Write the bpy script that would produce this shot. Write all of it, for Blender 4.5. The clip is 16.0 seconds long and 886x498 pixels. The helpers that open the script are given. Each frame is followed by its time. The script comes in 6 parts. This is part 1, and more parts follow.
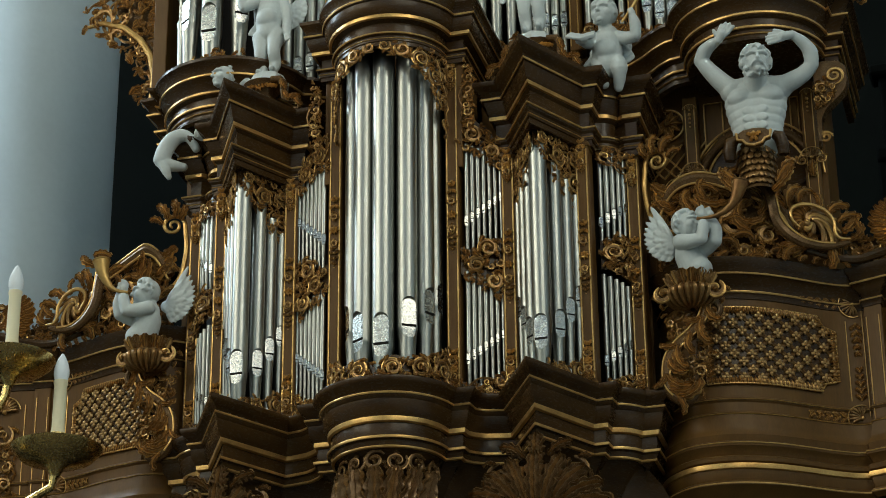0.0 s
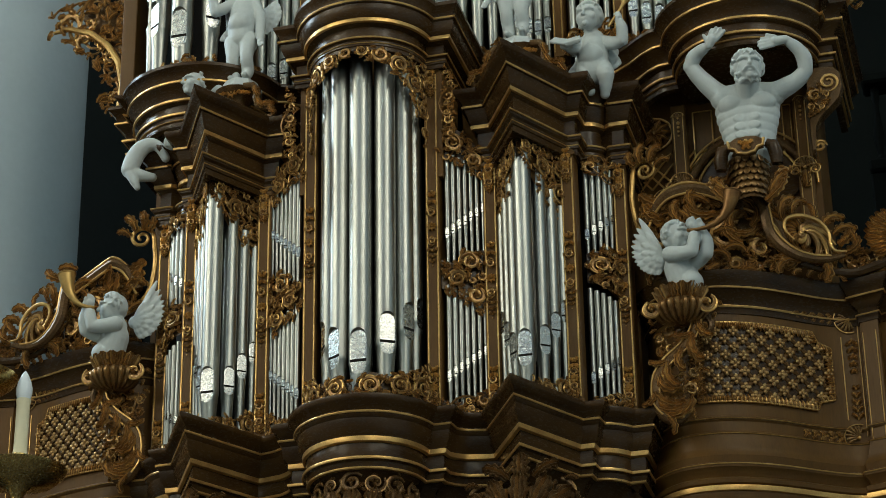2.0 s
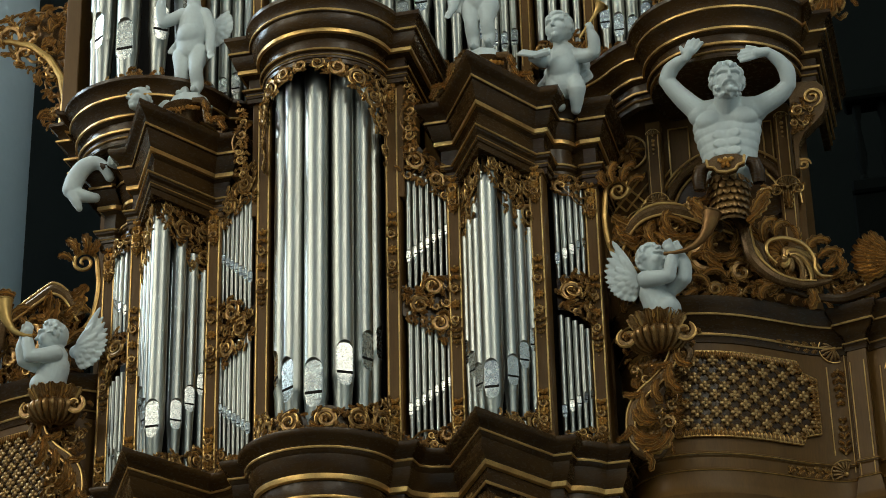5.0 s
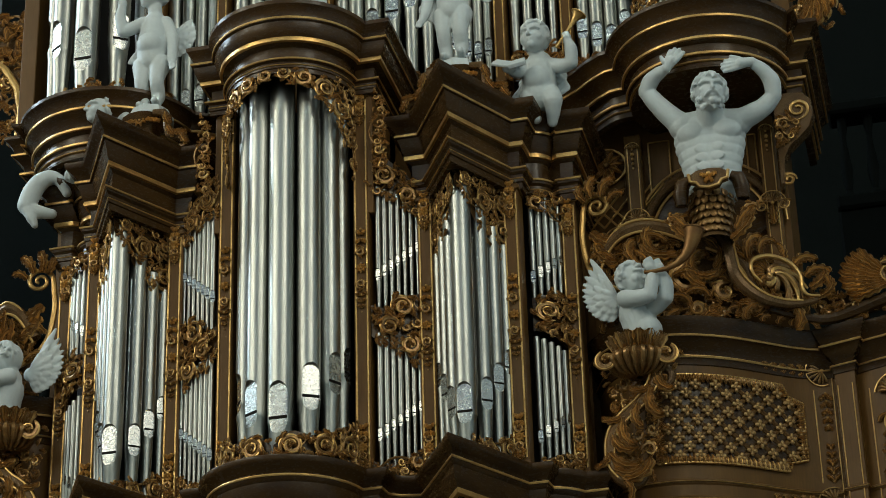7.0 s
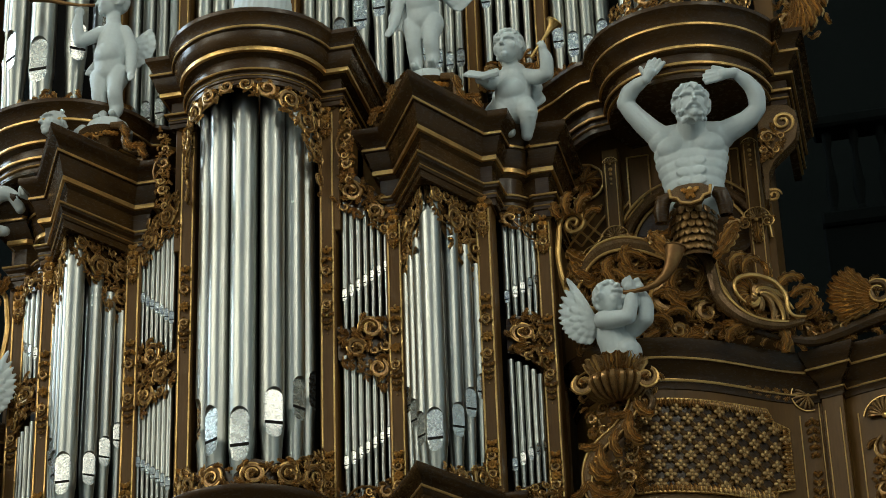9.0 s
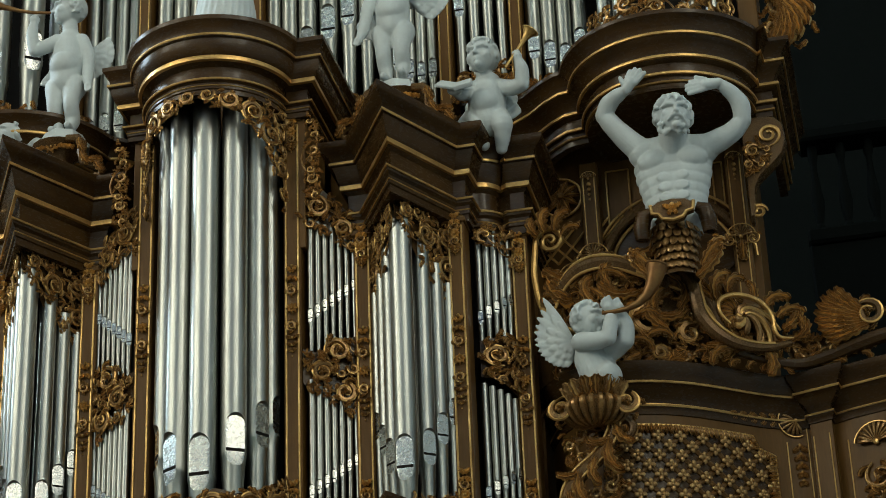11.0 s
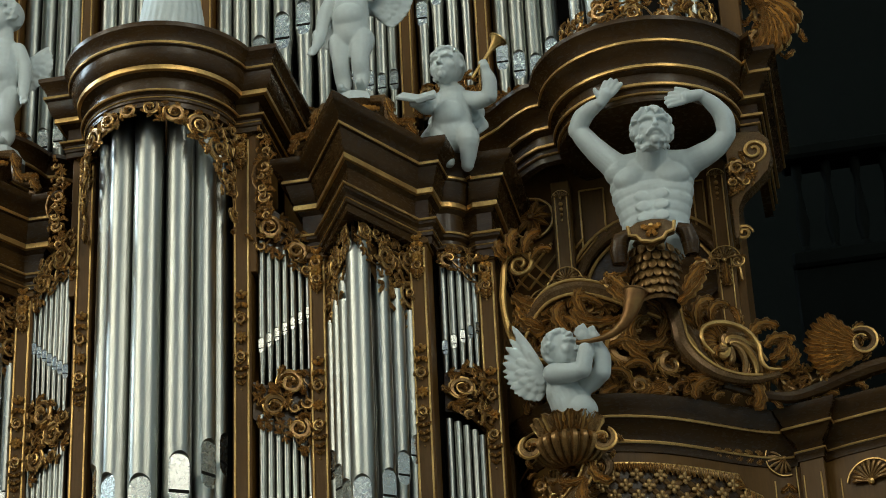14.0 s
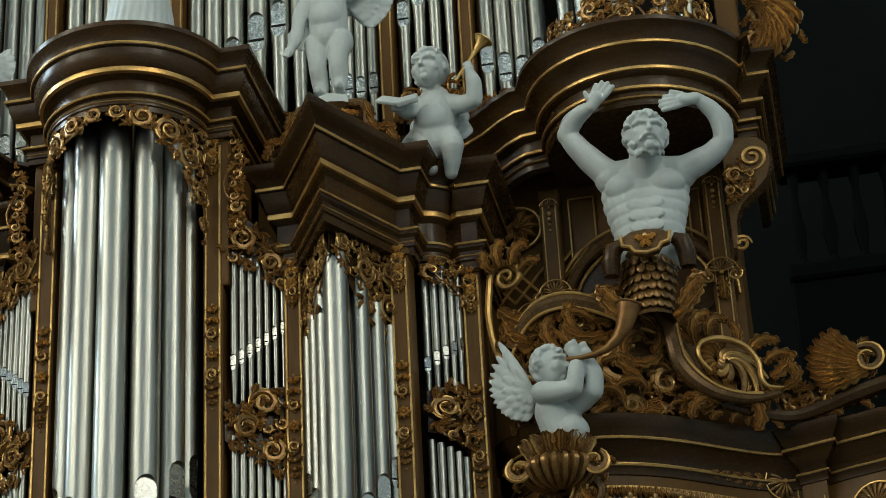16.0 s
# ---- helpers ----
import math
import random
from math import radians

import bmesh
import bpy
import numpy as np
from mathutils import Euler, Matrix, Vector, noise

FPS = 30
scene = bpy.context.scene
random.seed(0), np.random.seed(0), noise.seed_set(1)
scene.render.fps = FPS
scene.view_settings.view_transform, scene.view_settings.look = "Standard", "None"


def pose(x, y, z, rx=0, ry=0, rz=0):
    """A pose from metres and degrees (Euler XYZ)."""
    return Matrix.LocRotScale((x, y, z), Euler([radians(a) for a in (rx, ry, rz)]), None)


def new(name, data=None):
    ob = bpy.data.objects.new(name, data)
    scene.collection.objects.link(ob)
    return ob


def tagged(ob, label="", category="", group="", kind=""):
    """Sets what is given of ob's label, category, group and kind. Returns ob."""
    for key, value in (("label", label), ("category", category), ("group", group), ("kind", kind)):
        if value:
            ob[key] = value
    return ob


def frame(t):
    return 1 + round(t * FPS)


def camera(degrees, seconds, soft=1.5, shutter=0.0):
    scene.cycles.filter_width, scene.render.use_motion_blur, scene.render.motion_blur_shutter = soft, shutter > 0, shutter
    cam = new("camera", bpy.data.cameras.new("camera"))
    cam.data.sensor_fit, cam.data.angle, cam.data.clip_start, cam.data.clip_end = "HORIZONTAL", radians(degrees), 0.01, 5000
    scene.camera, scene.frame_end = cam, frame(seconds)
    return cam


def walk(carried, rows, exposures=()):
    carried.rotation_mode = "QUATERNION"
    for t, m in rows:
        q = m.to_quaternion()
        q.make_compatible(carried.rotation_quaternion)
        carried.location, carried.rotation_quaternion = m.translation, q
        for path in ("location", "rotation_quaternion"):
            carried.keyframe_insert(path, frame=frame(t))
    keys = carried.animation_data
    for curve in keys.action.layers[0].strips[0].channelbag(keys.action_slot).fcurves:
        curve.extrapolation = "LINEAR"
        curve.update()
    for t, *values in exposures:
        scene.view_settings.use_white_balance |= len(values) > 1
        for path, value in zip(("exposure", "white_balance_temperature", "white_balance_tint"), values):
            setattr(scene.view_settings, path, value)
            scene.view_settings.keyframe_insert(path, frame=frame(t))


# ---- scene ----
# Camera: a slow glide towards the organ, through a long lens.
cam = camera(22.0, 16.0, soft=0.8)
ROWS = [
    (0.0, 4.4554, -13.9849, 0.9922, 15.853, 24.667, 0.531),
    (0.5, 4.3961, -13.8381, 1.0484, 15.694, 24.790, 0.602),
    (1.0, 4.3407, -13.6922, 1.1062, 15.537, 24.912, 0.673),
    (1.5, 4.2889, -13.5471, 1.1653, 15.381, 25.033, 0.744),
    (2.0, 4.2407, -13.4028, 1.2258, 15.226, 25.153, 0.814),
    (2.5, 4.1956, -13.2592, 1.2876, 15.074, 25.271, 0.884),
    (3.0, 4.1537, -13.1163, 1.3506, 14.923, 25.389, 0.954),
    (3.5, 4.1146, -12.9741, 1.4148, 14.773, 25.505, 1.024),
    (4.0, 4.0782, -12.8323, 1.4800, 14.626, 25.620, 1.094),
    (4.5, 4.0442, -12.6911, 1.5463, 14.479, 25.734, 1.164),
    (5.0, 4.0125, -12.5504, 1.6135, 14.335, 25.847, 1.233),
    (5.5, 3.9828, -12.4101, 1.6816, 14.192, 25.959, 1.302),
    (6.0, 3.9549, -12.2701, 1.7505, 14.051, 26.069, 1.371),
    (6.5, 3.9287, -12.1305, 1.8201, 13.911, 26.178, 1.440),
    (7.0, 3.9039, -11.9911, 1.8904, 13.773, 26.286, 1.508),
    (7.5, 3.8803, -11.8520, 1.9613, 13.636, 26.393, 1.576),
    (8.0, 3.8578, -11.7130, 2.0328, 13.501, 26.499, 1.645),
    (8.5, 3.8360, -11.5741, 2.1047, 13.368, 26.604, 1.713),
    (9.0, 3.8149, -11.4353, 2.1771, 13.236, 26.707, 1.780),
    (9.5, 3.7941, -11.2965, 2.2497, 13.106, 26.809, 1.848),
    (10.0, 3.7736, -11.1576, 2.3227, 12.977, 26.910, 1.915),
    (10.5, 3.7530, -11.0187, 2.3958, 12.851, 27.010, 1.982),
    (11.0, 3.7322, -10.8796, 2.4691, 12.725, 27.109, 2.049),
    (11.5, 3.7111, -10.7404, 2.5424, 12.602, 27.207, 2.116),
    (12.0, 3.6892, -10.6009, 2.6157, 12.479, 27.303, 2.182),
    (12.5, 3.6666, -10.4611, 2.6890, 12.359, 27.398, 2.249),
    (13.0, 3.6429, -10.3209, 2.7621, 12.240, 27.492, 2.315),
    (13.5, 3.6180, -10.1804, 2.8350, 12.123, 27.585, 2.381),
    (14.0, 3.5917, -10.0394, 2.9076, 12.007, 27.677, 2.446),
    (14.5, 3.5637, -9.8979, 2.9799, 11.893, 27.767, 2.512),
    (15.0, 3.5338, -9.7559, 3.0518, 11.781, 27.857, 2.577),
    (15.5, 3.5019, -9.6133, 3.1232, 11.670, 27.945, 2.642),
    (16.0, 3.4677, -9.4701, 3.1940, 11.561, 28.032, 2.707),
]
walk(cam, [(t, pose(x, y, z, 90 + pitch, roll, yaw)) for t, x, y, z, yaw, pitch, roll in ROWS])

# ---- world, daylight ----
world = bpy.data.worlds.new("world")
scene.world = world
world.use_nodes = True
wn = world.node_tree.nodes
sky = wn.new("ShaderNodeTexSky")
sky.sky_type = "NISHITA"
sky.sun_disc = False
sky.sun_elevation, sky.sun_rotation = radians(35), radians(120)
world.node_tree.links.new(sky.outputs[0], wn["Background"].inputs[0])
wn["Background"].inputs[1].default_value = 0.08
scene.view_settings.exposure = 0.34

# Daylight that comes in through the nave's windows: (place, turn, width, height, watts)


def window_light(x, y, z, rz, w, h, watts, color=(1.0, 0.955, 0.77)):
    lamp = bpy.data.lights.new("window_daylight", "AREA")
    lamp.shape, lamp.size, lamp.size_y, lamp.energy = "RECTANGLE", w, h, watts
    lamp.color = color
    ob = new("window_daylight", lamp)
    ob.matrix_world = pose(x, y, z, 90, 0, rz)
    return ob


NAVE_W, NAVE_E, NAVE_Y0, NAVE_Y1, NAVE_H = -12.0, 10.0, -34.0, 10.0, 36.0
SIDE_WINDOWS = [-25.0, -17.0, -9.0]
WEST_BAY = 0.5
for wy in SIDE_WINDOWS:
    window_light(NAVE_W + 0.12, wy, 17.5, -90, 2.6, 10.0, 680)
    window_light(NAVE_E - 0.12, wy, 17.5, 90, 2.6, 10.0, 450)
window_light(NAVE_W + 0.12, WEST_BAY, 17.5, -90, 2.6, 10.0, 1250, (0.72, 0.90, 1.0))
EAST_WINDOWS = [-9.8, -6.1, -2.4, 1.3]
for wx in EAST_WINDOWS:
    window_light(wx, NAVE_Y0 + 0.12, 27.0, 180, 2.6, 14.0, 4000)

# ---- materials ----
def material(name, base, rough=0.5, metal=0.0, alt=None, scale=8.0, mix=0.5, bump=0.0, bscale=60.0, grain=None, rvar=0.1, coat=0.0, spec=0.22):
    """Two scales of colour change (broad patches and fine grain), with fine relief."""
    m = bpy.data.materials.new(name)
    m.use_nodes = True
    nt = m.node_tree
    n, l = nt.nodes, nt.links
    b = n["Principled BSDF"]
    b.inputs["Metallic"].default_value = metal
    b.inputs["Specular IOR Level"].default_value = spec
    b.inputs["Coat Weight"].default_value = coat
    b.inputs["Coat Roughness"].default_value = 0.25
    tc = n.new("ShaderNodeTexCoord")
    mp = n.new("ShaderNodeMapping")
    if grain:
        mp.inputs["Scale"].default_value = grain
    l.new(tc.outputs["Object"], mp.inputs[0])
    big = n.new("ShaderNodeTexNoise")
    big.inputs["Scale"].default_value = scale
    big.inputs["Detail"].default_value = 5
    fine = n.new("ShaderNodeTexNoise")
    fine.inputs["Scale"].default_value = bscale
    fine.inputs["Detail"].default_value = 4
    l.new(mp.outputs[0], big.inputs["Vector"])
    l.new(mp.outputs[0], fine.inputs["Vector"])
    ramp = n.new("ShaderNodeMapRange")
    ramp.inputs["From Min"].default_value = 0.5 - 0.22
    ramp.inputs["From Max"].default_value = 0.5 + 0.22
    blend = n.new("ShaderNodeMath")
    blend.operation = "MULTIPLY_ADD"
    blend.inputs[1].default_value = 0.35
    l.new(fine.outputs[0], blend.inputs[0])
    sub = n.new("ShaderNodeMath")
    sub.operation = "MULTIPLY"
    sub.inputs[1].default_value = 0.65
    l.new(big.outputs[0], sub.inputs[0])
    l.new(sub.outputs[0], blend.inputs[2])
    l.new(blend.outputs[0], ramp.inputs[0])
    mixn = n.new("ShaderNodeMix")
    mixn.data_type = "RGBA"
    mixn.inputs[6].default_value = (*base, 1)
    alt = alt or tuple(c * 0.7 for c in base)
    mixn.inputs[7].default_value = (*alt, 1)
    fac = n.new("ShaderNodeMath")
    fac.operation = "MULTIPLY"
    fac.inputs[1].default_value = mix * 2
    fac.use_clamp = True
    l.new(ramp.outputs[0], fac.inputs[0])
    l.new(fac.outputs[0], mixn.inputs[0])
    l.new(mixn.outputs[2], b.inputs["Base Color"])
    rr = n.new("ShaderNodeMapRange")
    rr.inputs["To Min"].default_value = max(0.02, rough - rvar)
    rr.inputs["To Max"].default_value = min(1.0, rough + rvar)
    l.new(fine.outputs[0], rr.inputs[0])
    l.new(rr.outputs[0], b.inputs["Roughness"])
    if bump:
        bp = n.new("ShaderNodeBump")
        bp.inputs["Strength"].default_value = bump
        bp.inputs["Distance"].default_value = 0.004
        l.new(fine.outputs[0], bp.inputs["Height"])
        l.new(bp.outputs[0], b.inputs["Normal"])
    return m


WOOD = material("varnished_oak", (0.145, 0.069, 0.015), 0.45, alt=(0.078, 0.038, 0.008), scale=2.5, mix=0.5, bump=0.12, bscale=34, grain=(3, 3, 0.35), coat=0.0)
DARKWOOD = material("dark_moulded_oak", (0.076, 0.039, 0.012), 0.26, alt=(0.030, 0.015, 0.005), scale=3.0, mix=0.6, bump=0.10, bscale=30, grain=(1, 1, 3), coat=0.0, spec=0.25, rvar=0.10)
GILT = material("worn_gilding", (0.78, 0.49, 0.17), 0.31, metal=0.7, alt=(0.32, 0.17, 0.052), scale=7, mix=0.5, bump=0.15, bscale=90)
CARVED = material("gilded_carving", (0.37, 0.205, 0.068), 0.29, metal=0.55, alt=(0.12, 0.060, 0.018), scale=22, mix=0.5, bump=0.2, bscale=120, spec=0.5)
FLOWER_GILT = material("dulled_gilding", (0.52, 0.33, 0.13), 0.36, metal=0.6, alt=(0.22, 0.12, 0.045), scale=9, mix=0.5, bump=0.2, bscale=110)
BROWNCARVE = material("carved_oak", (0.165, 0.092, 0.036), 0.27, metal=0.3, alt=(0.070, 0.038, 0.015), scale=16, mix=0.5, bump=0.3, bscale=110)
TIN = material("polished_tin", (0.35, 0.356, 0.328), 0.33, metal=1.0, alt=(0.262, 0.272, 0.25), scale=5.0, mix=0.5, bump=0.05, bscale=26, grain=(1, 1, 0.10), rvar=0.09)
LIP = material("burnished_lip", (0.47, 0.475, 0.45), 0.27, metal=0.95, alt=(0.34, 0.355, 0.34), scale=9.0, mix=0.3, bump=0.03, bscale=40, rvar=0.04)
# black that paints in the shade of hollows: pipe chambers and mouth slits
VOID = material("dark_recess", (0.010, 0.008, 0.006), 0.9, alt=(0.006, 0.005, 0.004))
MARBLE = material("white_painted_carving", (0.555, 0.605, 0.605), 0.5, alt=(0.43, 0.475, 0.475), scale=5.0, mix=0.35, bump=0.12, bscale=45)
BRONZE = material("tarnished_horn", (0.30, 0.17, 0.06), 0.42, metal=0.6, alt=(0.16, 0.07, 0.03), scale=12, mix=0.5)
GOLDHORN = material("gilt_horn", (0.62, 0.40, 0.14), 0.35, metal=0.7, alt=(0.42, 0.25, 0.08), scale=12, mix=0.4)
BRASS = material("polished_brass", (0.72, 0.53, 0.21), 0.27, metal=1.0, alt=(0.34, 0.23, 0.07), scale=9, mix=0.4)
CANDLE = material("cream_candle_sleeve", (0.80, 0.74, 0.52), 0.5, alt=(0.72, 0.66, 0.45), scale=20, mix=0.3)
BULB = material("frosted_bulb", (0.78, 0.84, 0.88), 0.25, alt=(0.70, 0.77, 0.82), scale=20, mix=0.3)
PLASTER = material("limewashed_plaster", (0.56, 0.64, 0.68), 0.85, alt=(0.48, 0.56, 0.60), scale=0.6, mix=0.4, bump=0.15, bscale=14)
STONE = material("grey_paving", (0.13, 0.125, 0.115), 0.7, alt=(0.09, 0.085, 0.08), scale=1.2, mix=0.5, bump=0.1, bscale=10)
# near-black colour stands in for the unlit space behind the organ
SHADEPANEL = material("dark_gallery_boards", (0.004, 0.0055, 0.0045), 0.8, alt=(0.0025, 0.0035, 0.003), scale=2.0, mix=0.5, bump=0.1, bscale=20, spec=0.06)


# ---- mesh builder ----
class Mesh:
    def __init__(self):
        self.v, self.f, self.m = [], [], []

    def face(self, idx, mat=0):
        self.f.append(tuple(idx))
        self.m.append(mat)

    def grid(self, rows, closed=False, mat=0, flip=False):
        """Faces between rows of points of one length."""
        base, n = len(self.v), len(rows[0])
        for r in rows:
            self.v.extend(tuple(p) for p in r)
        for i in range(len(rows) - 1):
            for j in range(n if closed else n - 1):
                a, b = base + i * n + j, base + i * n + (j + 1) % n
                q = (a, b, b + n, a + n)
                self.face(q[::-1] if flip else q, mat)
        return base

    def tube(self, pts, radii, seg=7, mat=0, caps=True, flat=1.0):
        pts = [Vector(p) for p in pts]
        if isinstance(radii, (int, float)):
            radii = [radii] * len(pts)
        rows, up = [], None
        for i, p in enumerate(pts):
            t = pts[min(i + 1, len(pts) - 1)] - pts[max(i - 1, 0)]
            t = t.normalized() if t.length > 1e-9 else Vector((0, 0, 1))
            if up is None:
                up = Vector((0, -1, 0)) if abs(t.y) < 0.9 else Vector((0, 0, 1))
            side = t.cross(up)
            side = side.normalized() if side.length > 1e-6 else Vector((1, 0, 0))
            up = side.cross(t).normalized()
            rows.append([p + (side * math.cos(a) + up * math.sin(a) * flat) * radii[i] for a in (2 * math.pi * k / seg for k in range(seg))])
        base = self.grid(rows, True, mat)
        if caps:
            self.face(range(base + seg - 1, base - 1, -1), mat)
            e = base + (len(rows) - 1) * seg
            self.face(range(e, e + seg), mat)

    def ball(self, c, r, seg=8, rings=6, mat=0, turn=None):
        rx, ry, rz = (r, r, r) if isinstance(r, (int, float)) else r
        c = Vector(c)
        rows = []
        for i in range(rings + 1):
            th = math.pi * (0.02 + 0.96 * i / rings)
            row = []
            for j in range(seg):
                ph = 2 * math.pi * j / seg
                q = Vector((rx * math.sin(th) * math.cos(ph), ry * math.sin(th) * math.sin(ph), -rz * math.cos(th)))
                row.append(c + (turn @ q if turn else q))
            rows.append(row)
        base = self.grid(rows, True, mat)
        self.face(range(base + seg - 1, base - 1, -1), mat)
        e = base + rings * seg
        self.face(range(e, e + seg), mat)

    def lathe(self, c, prof, seg=24, mat=0, a0=0.0, a1=2 * math.pi):
        full = abs(a1 - a0 - 2 * math.pi) < 1e-6
        n = seg if full else seg + 1
        rows = [[(c[0] + r * math.cos(a0 + (a1 - a0) * k / seg), c[1] + r * math.sin(a0 + (a1 - a0) * k / seg), c[2] + z) for k in range(n)] for r, z in prof]
        self.grid(rows, full, mat)

    def box(self, lo, hi, mat=0, bevel=0.0):
        (x0, y0, z0), (x1, y1, z1) = lo, hi
        b = bevel
        if b <= 0:
            base = len(self.v)
            self.v.extend([(x0, y0, z0), (x1, y0, z0), (x1, y1, z0), (x0, y1, z0), (x0, y0, z1), (x1, y0, z1), (x1, y1, z1), (x0, y1, z1)])
            for q in ((3, 2, 1, 0), (4, 5, 6, 7), (0, 1, 5, 4), (1, 2, 6, 5), (2, 3, 7, 6), (3, 0, 4, 7)):
                self.face([base + k for k in q], mat)
            return
        ring = lambda i, z: [(x0 + i, y0, z), (x1 - i, y0, z), (x1, y0 + i, z), (x1, y1 - i, z), (x1 - i, y1, z), (x0 + i, y1, z), (x0, y1 - i, z), (x0, y0 + i, z)]
        inner = lambda z: [(min(max(x, x0 + b), x1 - b), min(max(y, y0 + b), y1 - b), z) for x, y, _ in ring(b, z)]
        base = self.grid([inner(z0), ring(b, z0 + b), ring(b, z1 - b), inner(z1)], True, mat)
        self.face(range(base + 7, base - 1, -1), mat)
        self.face(range(base + 24, base + 32), mat)

    def sweep(self, path, prof, mat=0, caps=False):
        """A moulding: prof holds (out, z), path (x, y); out is to the right of the way along the path."""
        p = [Vector((x, y)) for x, y in path]
        nrm = []
        for i in range(len(p)):
            n = []
            for a, b in ((i - 1, i), (i, i + 1)):
                if a >= 0 and b < len(p):
                    t = (p[b] - p[a]).normalized()
                    n.append(Vector((t.y, -t.x)))
            if len(n) == 1:
                nrm.append(n[0])
            else:
                s = n[0] + n[1]
                d = max(0.3, 1 + n[0].dot(n[1]))
                nrm.append(s / d)
        rows = [[(q.x + k.x * o, q.y + k.y * o, z) for q, k in zip(p, nrm)] for o, z in prof]
        self.grid(rows, False, mat, flip=True)

    def prism(self, outline, put, depth, mat=0, bevel=0.0):
        """A slab with the outline (u, v), put by put(u, v, w)."""
        n = len(outline)
        base = len(self.v)
        cu, cv = sum(u for u, _ in outline) / n, sum(v for _, v in outline) / n
        k = 1 - bevel
        for w, s in ((0, 1), (depth * (1 if not bevel else 0.7), 1), (depth, k)):
            self.v.extend(tuple(put(cu + (u - cu) * s, cv + (v - cv) * s, w)) for u, v in outline)
        for r in range(2):
            for j in range(n):
                a, b = base + r * n + j, base + r * n + (j + 1) % n
                self.face((a, b, b + n, a + n), mat)
        self.face(range(base + 2 * n, base + 3 * n), mat)
        self.face(range(base + n - 1, base - 1, -1), mat)

    def data(self, name, mats, smooth=35):
        me = bpy.data.meshes.new(name)
        me.from_pydata([tuple(p) for p in self.v], [], self.f)
        for m in (mats if isinstance(mats, (list, tuple)) else [mats]):
            me.materials.append(m)
        me.polygons.foreach_set("material_index", self.m)
        if smooth:
            me.polygons.foreach_set("use_smooth", [True] * len(me.polygons))
            me.set_sharp_from_angle(angle=radians(smooth))
        me.update()
        return me


def part(name, mesh, mats, parent, label="", smooth=35):
    ob = new(name, mesh.data(name, mats, smooth))
    ob.parent = parent
    if label:
        tagged(ob, label=label)
    return ob


def thing(name, label, category, group="", kind="", at=(0, 0, 0)):
    ob = new(name)
    ob.location = at
    ob.empty_display_size = 0.1
    return tagged(ob, label=label, category=category, group=group, kind=kind)


def solid(name, mesh, mats, label, category, group="", kind="", smooth=35):
    return tagged(new(name, mesh.data(name, mats, smooth)), label=label, category=category, group=group, kind=kind)


def placed(origin, along, out=None):
    """Maps (u, v, w) onto a face: u along it, v up, w out of it."""
    o, a = Vector(origin), Vector((along[0], along[1], 0)).normalized()
    n = Vector(out).normalized() if out else Vector((a.y, -a.x, 0))
    return lambda u, v, w=0.0: o + a * u + Vector((0, 0, v)) + n * w


def limb(pts, radii):
    """A rounded limb or rail that runs and swells smoothly from joint to joint."""
    out_p, out_r = [], []
    n = len(pts)
    for i in range(n - 1):
        p0, p1, p2, p3 = (Vector(pts[max(0, min(n - 1, i + k))]) for k in (-1, 0, 1, 2))
        for j in range(4):
            t = j / 4
            out_p.append(0.5 * ((2 * p1) + (p2 - p0) * t + (2 * p0 - 5 * p1 + 4 * p2 - p3) * t * t + (3 * p1 - p0 - 3 * p2 + p3) * t ** 3))
            k = t * t * (3 - 2 * t)
            out_r.append(radii[i] * (1 - k) + radii[i + 1] * k)
    return ("l", out_p + [Vector(pts[-1])], out_r + [radii[-1]])


def flow(m, pts, radii, seg=8, mat=0):
    """A smooth tube through the points."""
    if isinstance(radii, (int, float)):
        radii = [radii] * len(pts)
    _, p, r = limb(pts, radii)
    m.tube(p, r, seg, mat)


def mirrored(path):
    return [(-x, y) for x, y in reversed(path)]


def arc(cx, cy, r, a0, a1, n):
    return [(cx + r * math.cos(radians(a0 + (a1 - a0) * k / n)), cy + r * math.sin(radians(a0 + (a1 - a0) * k / n))) for k in range(n + 1)]

# ---- the church round the organ ----
def wall_with_windows(name, x, faces_east, gaps, label):
    """A side wall in pieces round its window openings."""
    m = Mesh()
    x0, x1 = (x - 0.5, x) if faces_east else (x, x + 0.5)
    y = NAVE_Y0
    for g in gaps:
        m.box((x0, y, 0), (x1, g - 1.3, NAVE_H))
        m.box((x0, g - 1.3, 0), (x1, g + 1.3, 12.5))
        m.box((x0, g - 1.3, 22.5), (x1, g + 1.3, NAVE_H))
        y = g + 1.3
    m.box((x0, y, 0), (x1, NAVE_Y1, NAVE_H))
    return solid(name, m, PLASTER, label, "wall", kind="structure", smooth=0)


wall_with_windows("wall_south", NAVE_W, True, SIDE_WINDOWS + [WEST_BAY], "white limewashed church wall with tall windows")
wall_with_windows("wall_north", NAVE_E, False, SIDE_WINDOWS, "white limewashed church wall with tall windows")
m = Mesh()
x = NAVE_W
for g in EAST_WINDOWS:
    m.box((x, NAVE_Y0 - 0.5, 0), (g - 1.5, NAVE_Y0, NAVE_H))
    m.box((g - 1.5, NAVE_Y0 - 0.5, 0), (g + 1.5, NAVE_Y0, 20.0))
    m.box((g - 1.5, NAVE_Y0 - 0.5, 34.0), (g + 1.5, NAVE_Y0, NAVE_H))
    x = g + 1.5
m.box((x, NAVE_Y0 - 0.5, 0), (NAVE_E, NAVE_Y0, NAVE_H))
solid("wall_east", m, PLASTER, "white limewashed end wall with four tall windows", "wall", kind="structure", smooth=0)
# west wall: its deep shade is put into the colour
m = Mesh()
